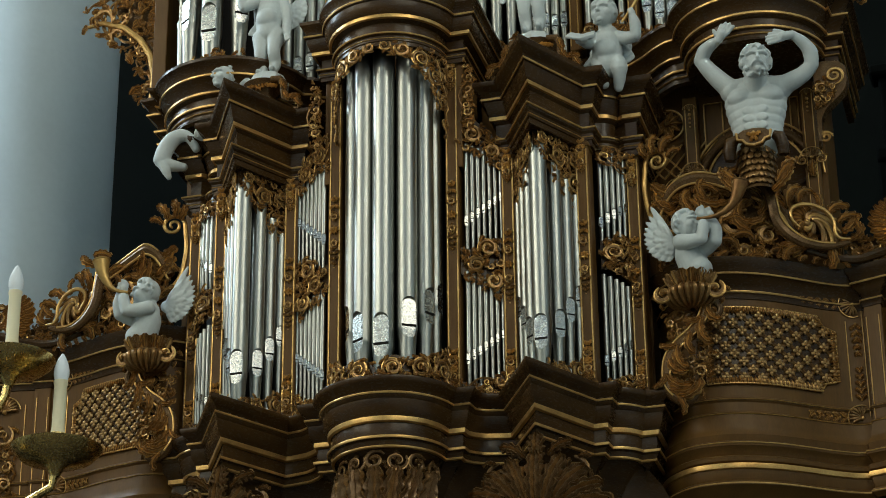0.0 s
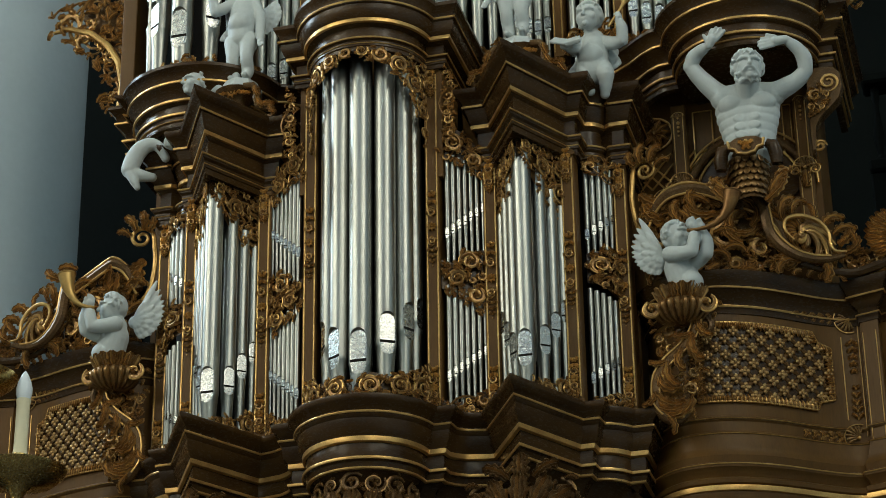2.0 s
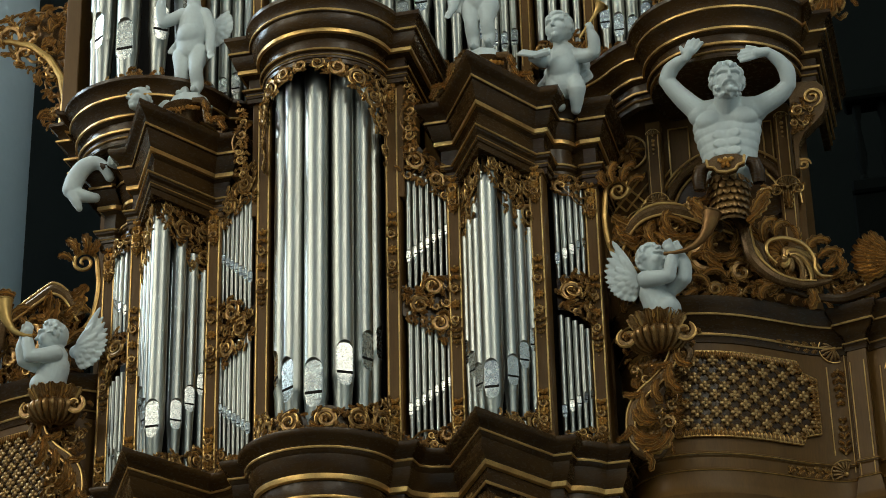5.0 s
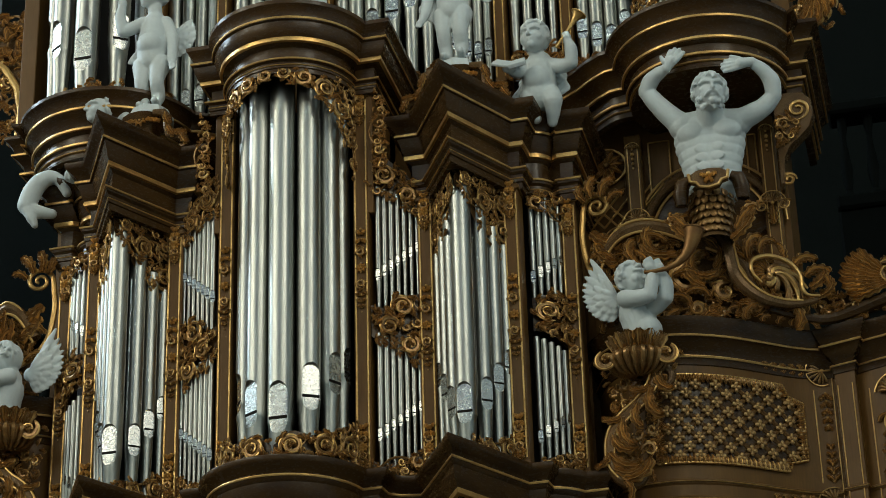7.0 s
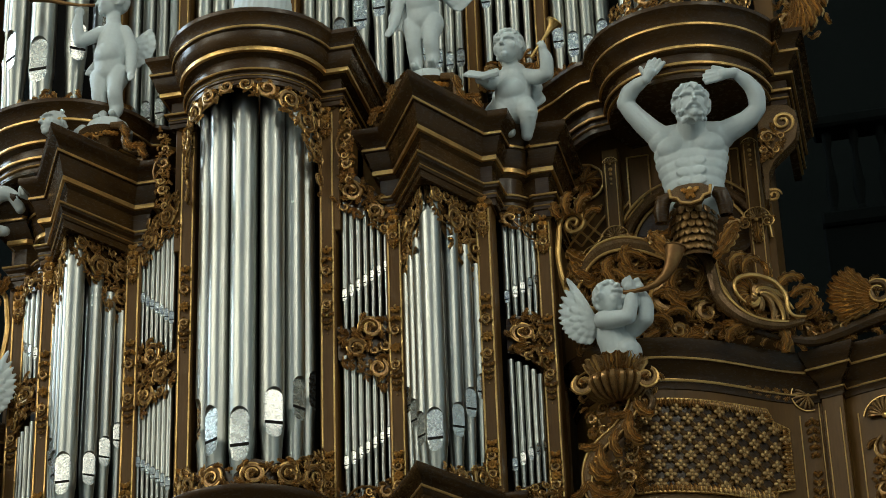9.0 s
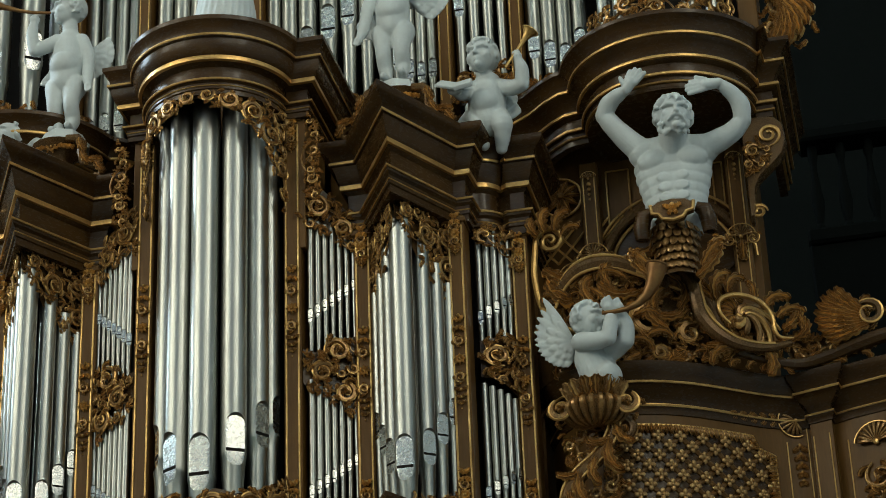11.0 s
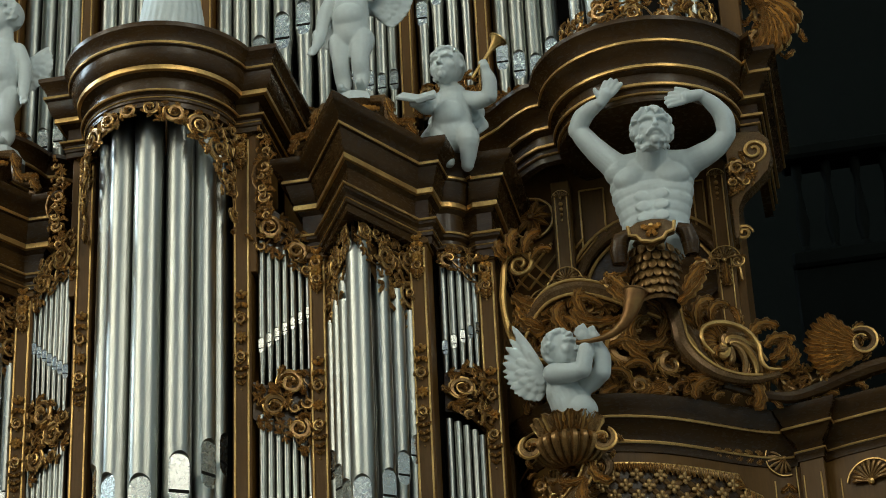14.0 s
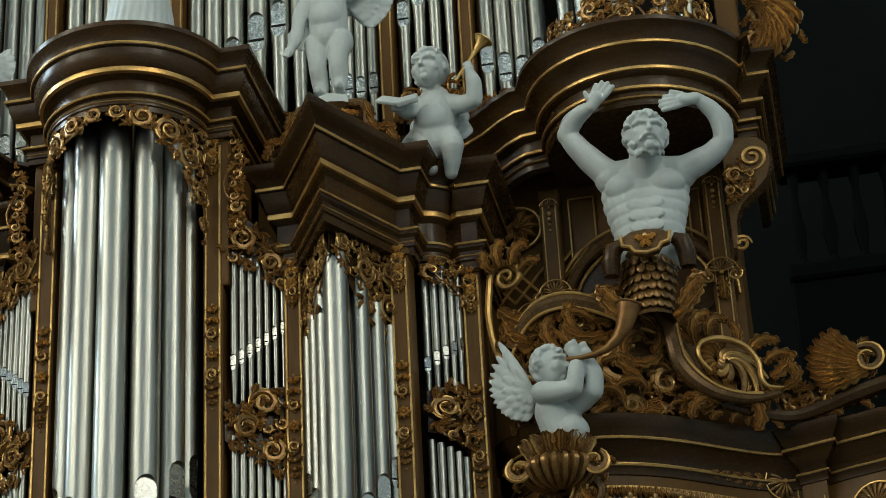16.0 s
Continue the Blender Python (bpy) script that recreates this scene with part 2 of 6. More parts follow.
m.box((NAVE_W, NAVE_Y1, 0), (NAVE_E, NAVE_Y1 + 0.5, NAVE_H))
solid("wall_west", m, SHADEPANEL, "dark boarded wall behind the organ", "wall", kind="structure", smooth=0)
m = Mesh()
m.box((NAVE_W - 0.5, NAVE_Y0 - 0.5, -0.3), (NAVE_E + 0.5, NAVE_Y1 + 0.5, 0))
solid("floor", m, STONE, "grey stone church floor", "floor", kind="structure", smooth=0)
m = Mesh()
m.box((NAVE_W - 0.5, NAVE_Y0 - 0.5, NAVE_H), (NAVE_E + 0.5, NAVE_Y1 + 0.5, NAVE_H + 0.4))
solid("ceiling", m, PLASTER, "white plastered church ceiling", "ceiling", kind="structure", smooth=0)
m = Mesh()
m.lathe((-6.2, 6.2, 0), [(1.5, 0), (1.5, 0.5), (1.3, 0.8), (1.22, 1.0), (1.22, 35.9)], 64)
solid("pillar", m, PLASTER, "stout round white plastered church pillar", "pillar", kind="structure")

# ---- plan of the front case, east half; the west half mirrors it ----
V_X, V_Y, SIDE_Y = 1.137, 0.29, 0.76
SIDE = [(0.76, 1.3), (0.76, SIDE_Y), (0.875, SIDE_Y), (V_X, V_Y), (1.40, SIDE_Y), (1.475, SIDE_Y), (1.485, 0.855)] + arc(1.50, 1.06, 0.20, -90, 0, 8) + [(1.70, 1.0), (1.785, 1.0), (1.785, 1.9)]
TOWER = [(-0.565, 1.3), (-0.565, 0.575), (-0.43, 0.575)] + arc(0, 0.585, 0.425, 180, 360, 28) + [(0.43, 0.575), (0.565, 0.575), (0.565, 1.3)]
HALF_BASE = arc(0, 0.53, 0.38, 270, 360, 14)[0:] + [(0.385, 0.555), (0.50, 0.555), (0.505, 0.60), (0.56, 0.665), (0.64, 0.72), (0.74, 0.745), (0.80, SIDE_Y)] + SIDE[2:]
BASE = mirrored(HALF_BASE)[:-1] + HALF_BASE

case = thing("organ_case", "carved brown oak choir organ case with gilded mouldings and tin pipes", "organ case", at=(0, 0.8, 6.3))
case_shift = Matrix.Translation((0, -0.8, -6.3))


def case_part(name, mesh, mats, label="", parent=None, smooth=35):
    ob = part(name, mesh, mats, parent or case, label, smooth)
    ob.matrix_parent_inverse = (parent or case).matrix_world.inverted() if parent else case_shift
    if name in ("carving", "corner_carving", "crest_carving"):
        tagged(ob, kind="stuff")
    return ob


def bead(mesh, path, out, z, h, proud=0.012, mat=0):
    mesh.sweep(path, [(out - 0.01, z - h), (out + proud * 0.8, z - h * 0.75), (out + proud, z), (out + proud * 0.8, z + h * 0.75), (out - 0.01, z + h)], mat)


def cornice(path, prof, beads, name, putter):
    m = Mesh()
    m.sweep(path, prof)
    putter(name, m, DARKWOOD)
    for out, z, h in beads:
        g = Mesh()
        bead(g, path, out, z, h)
        putter("gilt_moulding", g, GILT, "worn gilded moulding")


TOP_PROF = [(-0.05, 8.70), (0.018, 8.70), (0.018, 8.745), (0.028, 8.75), (0.028, 8.80), (0.045, 8.815), (0.05, 8.84), (0.012, 8.86), (0.0, 8.87), (0.0, 8.985), (0.02, 9.0), (0.035, 9.02), (0.036, 9.045), (0.05, 9.062), (0.058, 9.10), (0.072, 9.135), (0.076, 9.152),
            (0.088, 9.156), (0.090, 9.180), (0.080, 9.186), (0.088, 9.205), (0.112, 9.228), (0.140, 9.248), (0.150, 9.262), (0.152, 9.290), (0.145, 9.298), (-0.25, 9.305)]
TOP_BEADS = [(0.083, 9.168, 0.011), (0.030, 9.024, 0.020), (0.047, 8.838, 0.009), (0.020, 8.775, 0.006)]
SIDE_TOP = SIDE[:6] + [(1.485, 0.93)] + arc(1.50, 1.06, 0.12, -90, 0, 8) + SIDE[-3:]
for s in (SIDE_TOP, mirrored(SIDE_TOP)):
    cornice(s, TOP_PROF, TOP_BEADS, "cornice", case_part)
TOWER_PROF = [(-0.03, 9.470), (0.006, 9.470), (0.006, 9.500), (0.014, 9.505), (0.014, 9.545), (0.03, 9.555), (0.032, 9.570), (0.008, 9.585), (0.0, 9.590), (0.0, 9.660), (0.03, 9.672), (0.055, 9.682), (0.06, 9.706), (0.075, 9.720), (0.095, 9.770), (0.097, 9.805),
              (0.11, 9.812), (0.112, 9.835), (0.10, 9.842), (0.105, 9.870), (0.125, 9.900), (0.14, 9.915), (0.142, 9.940), (0.13, 9.950), (-0.35, 9.970)]
cornice(TOWER, TOWER_PROF, [(0.106, 9.824, 0.010), (0.052, 9.694, 0.019), (0.028, 9.562, 0.008), (0.008, 9.525, 0.005)], "tower_cornice", case_part)
BASE_PROF = [(-0.35, 5.7), (-0.22, 5.95), (-0.12, 6.15), (-0.04, 6.25), (0.0, 6.285), (0.03, 6.30), (0.04, 6.335), (0.06, 6.345), (0.062, 6.362), (0.035, 6.372), (0.042, 6.42), (0.035, 6.475), (0.055, 6.485), (0.07, 6.52), (0.095, 6.555), (0.10, 6.62),
             (0.118, 6.64), (0.122, 6.668), (0.11, 6.676), (0.125, 6.70), (0.16, 6.725), (0.17, 6.745), (0.168, 6.765), (0.15, 6.775), (-0.25, 6.79)]
cornice(BASE, BASE_PROF, [(0.115, 6.656, 0.010), (0.052, 6.498, 0.034), (0.055, 6.355, 0.013), (0.022, 6.295, 0.010)], "base_cornice", case_part)
m = Mesh()
m.box((-1.78, 1.3, 5.42), (1.78, 2.2, 8.75))
m.box((-0.54, 1.05, 8.75), (0.54, 2.1, 9.96))
case_part("case_body", m, WOOD)
# near-black sheets behind the pipes, put in for the shade of the chamber
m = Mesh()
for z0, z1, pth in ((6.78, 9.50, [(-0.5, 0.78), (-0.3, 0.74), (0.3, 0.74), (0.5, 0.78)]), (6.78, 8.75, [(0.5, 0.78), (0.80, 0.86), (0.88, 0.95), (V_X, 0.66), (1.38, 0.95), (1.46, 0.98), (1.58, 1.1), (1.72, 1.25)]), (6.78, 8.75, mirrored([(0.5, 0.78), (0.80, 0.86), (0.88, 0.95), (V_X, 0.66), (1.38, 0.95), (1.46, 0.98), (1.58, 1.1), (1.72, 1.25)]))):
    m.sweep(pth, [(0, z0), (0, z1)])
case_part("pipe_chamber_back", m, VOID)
# tower sides above the side fields
for s in (-1, 1):
    m = Mesh()
    m.box((min(s * 0.50, s * 0.54), 0.60, 8.6), (max(s * 0.50, s * 0.54), 1.2, 9.52), 0, 0.004)
    case_part("tower_side", m, WOOD)
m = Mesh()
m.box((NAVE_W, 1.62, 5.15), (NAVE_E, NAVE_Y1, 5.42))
solid("gallery_floor", m, SHADEPANEL, "dark timber gallery floor under the organ", "gallery", kind="structure", smooth=0)


def pilaster(x, yf, z0, z1, w=0.105, d=0.16):
    m = Mesh()
    m.box((x - w / 2, yf, z0), (x + w / 2, yf + d, z1), 0, 0.006)
    m.box((x - w / 2 - 0.012, yf - 0.012, z1 - 0.05), (x + w / 2 + 0.012, yf + d, z1 - 0.02), 0, 0.004)
    m.box((x - w / 2 - 0.012, yf - 0.012, z0), (x + w / 2 + 0.012, yf + d, z0 + 0.05), 0, 0.005)
    ob = case_part("pilaster", m, WOOD)
    for s in (-1, 1):
        g = Mesh()
        g.box((x + s * 0.037 - 0.006, yf - 0.006, z0 + 0.07), (x + s * 0.037 + 0.006, yf + 0.004, z1 - 0.07), 0, 0.002)
        q = part("gilt_fillet", g, GILT, ob, "thin gilded fillet")
        q.matrix_parent_inverse = Matrix()
    return ob


PILASTERS = []
for s in (-1, 1):
    for x, y, z1 in ((0.455, 0.600, 9.51), (0.848, 0.718, 8.74), (1.410, 0.718, 8.74), (1.732, 1.004, 8.74)):
        PILASTERS.append((s * x, y, z1))
        pilaster(s * x, y, 6.785, z1)


# ---- pipes ----
def pipe_mesh(r, z0, zs, z1, seg=28, taper=0.60):
    """A flue pipe: tapered foot, flat mouth with a burnished round-topped lip over a slit blacked in as shade, round
    body; it faces -y.
    """
    m = Mesh()
    mw, arch = 0.72 * r, 2.7 * r
    edge = math.asin(0.72)
    off = [-edge, -0.70, -0.56, -0.40, -0.20, 0.0, 0.20, 0.40, 0.56, 0.70, edge]
    n_out = seg - 8
    ang = off + [edge + (2 * math.pi - 2 * edge) * (k + 1) / (n_out + 1) for k in range(n_out)]
    low, up = 0.12 * r, arch - mw
    # (how the height runs, radius, flat): below the mouth, lower lip, upper lip, body
    plan = [("z", z0, taper, 0), ("z", z0 + 0.02, taper + 0.02, 0), ("z", zs - 2.2 * r, 0.82, 0), ("b", 1.06, 0.93, 0), ("b", 1.0, 0.94, 1), ("b", 0.5, 0.98, 1), ("b", 0.0, 1.0, 1)]
    plan += [("t", k / 4, 1.0, 1) for k in range(5)] + [("t", 1.05, 1.0, 0), ("z", zs + arch * 1.25, 1.0, 0), ("z", z1 - 0.02, 1, 0), ("z", z1, 0.985, 0), ("z", z1, 0.80, 0), ("z", z1 - 0.10, 0.78, 0)]
    rows = []
    for kind, q, k, flat in plan:
        row = []
        for i, a in enumerate(ang):
            px, py = r * k * math.sin(a), -r * k * math.cos(a)
            inner = i < len(off)
            round_ = math.sqrt(max(0.0, 1 - (math.sin(a) / 0.72) ** 2)) if inner else 0.0
            if kind == "z":
                z = q
            elif kind == "b":
                z = zs - low - q * (0.35 * r + 0.75 * r * round_)
            else:
                z = zs + low + (up + mw * round_ - low) * q
            if flat and inner:
                py = max(py, -0.70 * r * k)
            row.append((px, py, z))
        rows.append(row)
    n = len(ang)
    m.grid(rows, True, 0)
    for i in range(len(rows) - 1):
        if plan[i][3] and plan[i + 1][3]:
            for q in range(len(off) - 1):
                m.m[i * n + q] = 1
    # black block in place of the shade inside the mouth
    m.box((-mw * 0.97, -0.72 * r, zs - low), (mw * 0.97, -0.55 * r, zs + low), 2)
    return m


PIPE_CACHE = {}


def organ_pipe(parent, inverse, x, y, r, z0, zs, z1, face=0.0):
    """face: degrees by which the mouth turns from the front towards +x."""
    key = (round(r, 4), round(zs - z0, 3), round(z1 - z0, 3))
    if key not in PIPE_CACHE:
        PIPE_CACHE[key] = pipe_mesh(r, 0.0, zs - z0, z1 - z0, 28 if r > 0.03 else 14).data("pipe", [TIN, LIP, VOID], 30)
    ob = new("pipe", PIPE_CACHE[key])
    ob.parent = parent
    ob.matrix_parent_inverse = inverse
    ob.matrix_basis = pose(x, y, z0, 0, 0, face)
    return ob


for a, r, zs, z1 in ((0, 0.083, 7.131, 9.55), (31, 0.077, 7.27, 9.53), (-31, 0.077, 7.20, 9.53), (58, 0.069, 7.395, 9.50), (-58, 0.069, 7.33, 9.50), (80, 0.060, 7.50, 9.46), (-80, 0.060, 7.44, 9.46)):
    organ_pipe(case, case_shift, 0.318 * math.sin(radians(a)), 0.665 - 0.305 * math.cos(radians(a)), r, 6.80, zs, z1, a)
for s in (-1, 1):
    organ_pipe(case, case_shift, s * V_X, 0.47, 0.066, 6.80, 7.08, 8.66)
    for k, (d, r, zs, z1) in enumerate(((0.120, 0.053, 7.19, 8.52), (0.205, 0.047, 7.33, 8.40), (0.28, 0.041, 7.46, 8.30))):
        for q in (-1, 1):
            organ_pipe(case, case_shift, s * V_X + q * d * 0.74, 0.47 + d * 0.98, r, 6.80, zs - (0.03 if q * s < 0 else 0), z1, q * 38)
    for k in range(7):
        u = k / 6
        x, y = 0.556 + 0.232 * u, 0.645 + 0.11 * u
        organ_pipe(case, case_shift, s * x, y, 0.0215 - 0.004 * u, 7.93 + 0.06 * u, 8.15 + 0.22 * u, 8.80 - 0.10 * u, s * -12)
        organ_pipe(case, case_shift, s * x, y, 0.0215 - 0.004 * u, 6.80, 7.06 + 0.21 * u, 7.76 - 0.09 * u, s * -12)
        th = radians(-88 + 80 * u)
        x, y = 1.50 + 0.20 * math.cos(th), 1.10 + 0.20 * math.sin(th)
        organ_pipe(case, case_shift, s * x, y, 0.0215 - 0.004 * u, 7.93 + 0.06 * u, 8.12 + 0.20 * u, 8.74 - 0.12 * u, s * (90 + math.degrees(th)))
        organ_pipe(case, case_shift, s * x, y, 0.0215 - 0.004 * u, 6.80, 7.03 + 0.20 * u, 7.72 - 0.12 * u, s * (90 + math.degrees(th)))

# closing boards under the cornices
for pth, z in ((SIDE, 8.72), (mirrored(SIDE), 8.72)):
    m = Mesh()
    m.sweep(pth, [(0.0, z), (-0.10, z)])
    case_part("soffit", m, DARKWOOD)

# ---- side wings of the front case ----
WING = [(1.80, 1.45), (1.90, 1.22), (2.05, 1.07), (2.2, 1.03), (2.35, 1.04), (2.5, 1.09), (2.65, 1.17), (2.8, 1.28), (2.95, 1.40), (3.08, 1.49), (3.2, 1.545), (3.29, 1.55), (3.295, 1.49), (3.42, 1.45), (3.43, 1.53), (3.55, 1.47), (3.75, 1.40), (4.0, 1.34), (4.4, 1.25), (5.0, 1.15)]
WING = [tuple(p[:2]) for p in limb([(x, y, 0) for x, y in WING[:12]], [0.0] * 12)[1]] + WING[12:]
def wing_x(s, u, start=0.0):
    """The west wing's ornament sits nearer the tower, from start on."""
    k = min(1, max(0, (u - start) / 0.35)) * (0.14 + 0.18 * min(0.9, max(0, u - 2.2)))
    return s * (u - (k if s < 0 else 0))


WING_WEST = [(wing_x(-1, x, 1.8), y if y < 1.05 else 1.05 + 0.4 * (y - 1.05)) for x, y in reversed(WING)]
WING_PROF = [(-0.02, 7.47), (0.008, 7.48), (0.012, 7.51), (0.02, 7.52), (0.02, 7.535), (0.0, 7.545), (0.012, 7.58), (0.05, 7.61), (0.065, 7.635), (0.078, 7.642), (0.078, 7.66), (0.07, 7.668), (0.085, 7.70), (0.11, 7.735), (0.115, 7.765), (0.10, 7.775), (-0.3, 7.80)]
WING_FOOT = [(-0.5, 5.4), (-0.2, 5.8), (0.02, 6.035), (0.06, 6.065), (0.06, 6.085), (0.03, 6.105), (0.05, 6.17), (0.04, 6.225), (0.06, 6.235), (0.065, 6.265), (0.03, 6.285), (0.045, 6.32), (0.07, 6.345), (0.075, 6.375), (0.05, 6.385), (0.06, 6.43), (0.03, 6.48), (0.03, 6.50), (0.012, 6.59), (0.012, 6.605), (0.0, 6.62), (0.0, 6.69), (0.01, 6.70), (0.01, 6.72), (0.0, 6.73), (0.0, 7.48)]
for pth in (WING, WING_WEST):
    m = Mesh()
    m.sweep(pth, WING_FOOT)
    case_part("wing_panel", m, WOOD)
    cornice(pth, WING_PROF, [(0.074, 7.651, 0.009), (0.015, 7.528, 0.007)], "wing_cornice", case_part)
    for out, z, h in ((0.066, 6.365, 0.006), (0.055, 6.20, 0.024), (0.05, 6.075, 0.008), (0.008, 6.71, 0.004), (0.008, 6.60, 0.004)):
        g = Mesh()
        bead(g, pth, out, z, h)
        case_part("gilt_moulding", g, GILT, "worn gilded moulding")

# ---- the great organ behind ----
great = thing("great_organ", "tall brown oak main organ with polished tin pipes and round towers", "organ", at=(0.6, 1.8, 8.0))
great_shift = Matrix.Translation((-0.6, -1.8, -8.0))


def great_part(name, mesh, mats, label="", smooth=35):
    ob = part(name, mesh, mats, great, label, smooth)
    ob.matrix_parent_inverse = great_shift
    if name in ("carved_capital", "carved_rosette", "carved_trellis", "carved_drop"):
        tagged(ob, kind="stuff")
    return ob


T_R, T_L = (2.68, 1.25), (-1.53, 1.25)
GREAT_R = [(0.3, 1.62), (1.3, 1.62), (1.55, 1.60), (1.72, 1.54), (1.86, 1.44), (1.97, 1.33), (2.05, 1.27), (2.15, 1.25)] + arc(*T_R, 0.51, 180, 360, 24) + [(3.20, 1.24), (3.30, 1.24), (3.30, 2.3)]
GREAT_L = [(-2.15, 2.3), (-2.15, 1.24), (-2.05, 1.24)] + arc(*T_L, 0.51, 180, 360, 24) + [(-1.01, 1.25), (-0.92, 1.27), (-0.82, 1.36), (-0.7, 1.5), (-0.5, 1.6), (0.3, 1.62)]
GREAT_PROF = [(-0.05, 9.40), (0.0, 9.40), (0.0, 9.44), (0.01, 9.45), (0.01, 9.475), (0.03, 9.485), (0.032, 9.50), (0.01, 9.515), (0.01, 9.57), (0.04, 9.582), (0.055, 9.60), (0.055, 9.61), (0.03, 9.62), (0.04, 9.66), (0.075, 9.70), (0.095, 9.715), (0.105, 9.74), (0.09, 9.75), (0.10, 9.785), (0.13, 9.82), (0.15, 9.835), (0.15, 9.86), (0.135, 9.87), (-0.45, 9.89)]
for pth in (GREAT_R, GREAT_L):
    cornice(pth, GREAT_PROF, [(0.098, 9.729, 0.011), (0.048, 9.597, 0.012), (0.025, 9.492, 0.011), (0.004, 9.445, 0.007)], "cornice", great_part)
m = Mesh()
m.sweep([(-2.05, 2.4), (-2.05, 1.55), (-1.0, 1.55), (-0.6, 1.66), (1.4, 1.66), (1.75, 1.62), (2.0, 1.56), (3.12, 1.56), (3.12, 2.4)], [(0, 7.6), (0, 9.60)])
great_part("lower_wall", m, WOOD)
for c in (T_R, T_L):
    m = Mesh()
    m.lathe((c[0], c[1], 9.41), [(0.515, 0.0), (0.40, 0.012), (0.0, 0.014)], 32)
    great_part("tower_soffit", m, DARKWOOD)
# near-black sheet that stands for the shade behind the upper pipes
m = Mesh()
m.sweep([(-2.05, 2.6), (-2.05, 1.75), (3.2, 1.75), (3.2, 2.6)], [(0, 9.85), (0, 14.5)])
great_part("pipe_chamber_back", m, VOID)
for cx, cy, front in ((-1.62, 1.25, 10.25), (2.68, 1.25, 10.5)):
    for a, r, dz in ((0, 0.088, 0), (36, 0.078, 0.17), (-36, 0.078, 0.17), (68, 0.066, 0.34), (-68, 0.066, 0.34)):
        organ_pipe(great, great_shift, cx + 0.36 * math.sin(radians(a)), cy - 0.36 * math.cos(radians(a)), r, 9.89, front + dz, 14.0, a)
UPPER = [(-1.17, 0.050, 10.06), (-1.065, 0.048, 10.10), (-0.965, 0.046, 10.13), (-0.87, 0.044, 10.16), (-0.66, 0.058, 10.30), (-0.54, 0.058, 10.38), (-0.42, 0.060, 10.45), (-0.295, 0.058, 10.38), (-0.175, 0.056, 10.3), (0.10, 0.052, 10.38), (0.21, 0.055, 10.44), (0.335, 0.064, 10.48), (0.48, 0.066, 10.62), (0.615, 0.062, 10.7), (0.735, 0.055, 10.6),
         (0.845, 0.050, 10.5), (0.94, 0.042, 10.28), (1.02, 0.037, 10.2), (1.095, 0.036, 10.17), (1.17, 0.036, 10.185), (1.36, 0.046, 10.62), (1.453, 0.046, 10.75), (1.546, 0.046, 10.8), (1.638, 0.044, 10.75), (1.84, 0.050, 10.22), (1.94, 0.050, 10.14), (2.04, 0.050, 10.10), (2.14, 0.050, 10.2)]
for x, r, zs in UPPER:
    organ_pipe(great, great_shift, x, 1.45, r, 9.90, zs, 14.0)
for x in (-1.27, -0.78, 0.0, 1.265, 1.735):
    m = Mesh()
    m.box((x - 0.042, 1.36, 9.88), (x + 0.042, 1.6, 14.2), 0, 0.006)
    great_part("pilaster", m, WOOD)
    for s in (-1, 1):
        g = Mesh()
        g.box((x + s * 0.030 - 0.005, 1.352, 9.92), (x + s * 0.030 + 0.005, 1.365, 14.1), 0, 0.002)
        great_part("gilt_fillet", g, GILT)
for x in (-2.20, 3.22):
    m = Mesh()
    m.box((x - 0.06, 1.2, 9.88), (x + 0.06, 1.7, 14.2), 0, 0.006)
    great_part("pilaster", m, WOOD)

# ---- carved ornament ----
def leaf(m, put, u, v, ang, length, width, lift=0.02, curl=0.6, lobes=4, mat=0, w0=0.0):
    """An acanthus leaf with fingered edges, a groove along its middle, a tip that curls and one gilded edge."""
    rows = []
    cu, cv, a = u, v, ang
    n = 4 * lobes + 1 if lobes > 1 else 7
    for i in range(n):
        s = i / (n - 1)
        env = math.sin(math.pi * (0.12 + 0.80 * s)) ** 0.55
        half = width * env * (0.46 + 0.54 * abs(math.sin(math.pi * (s * lobes + 0.15))) ** 0.8) * (1.0 if s < 0.7 else 1.12)
        h = w0 + lift * (0.25 + 0.95 * math.sin(math.pi * (0.15 + 0.75 * s)))
        if i == n - 1:
            half, h = width * 0.34, w0 + lift * 0.75
        row = []
        for t, dh in ((-1, -0.75), (-0.76, 0.05), (-0.54, -0.35), (-0.30, 0.30), (0, -0.45), (0.30, 0.30), (0.54, -0.35), (0.76, 0.05), (1, -0.75)):
            back = 0.28 * half * abs(t)
            row.append(put(cu - math.sin(a) * half * t + math.cos(a) * back, cv + math.cos(a) * half * t + math.sin(a) * back, h + dh * min(lift, 0.45 * width)))
        rows.append(row)
        step = length / (n - 1)
        cu, cv = cu + math.cos(a) * step, cv + math.sin(a) * step
        a += curl / (n - 1) * (0.3 + 1.5 * s)
    k0 = len(m.f)
    m.grid(rows, False, mat, flip=True)
    if mat == 0:
        side = (0, 3) if curl > 0 else (7, 4)
        for i in range(n - 1):
            for q in side:
                m.m[k0 + 8 * i + q] = 1


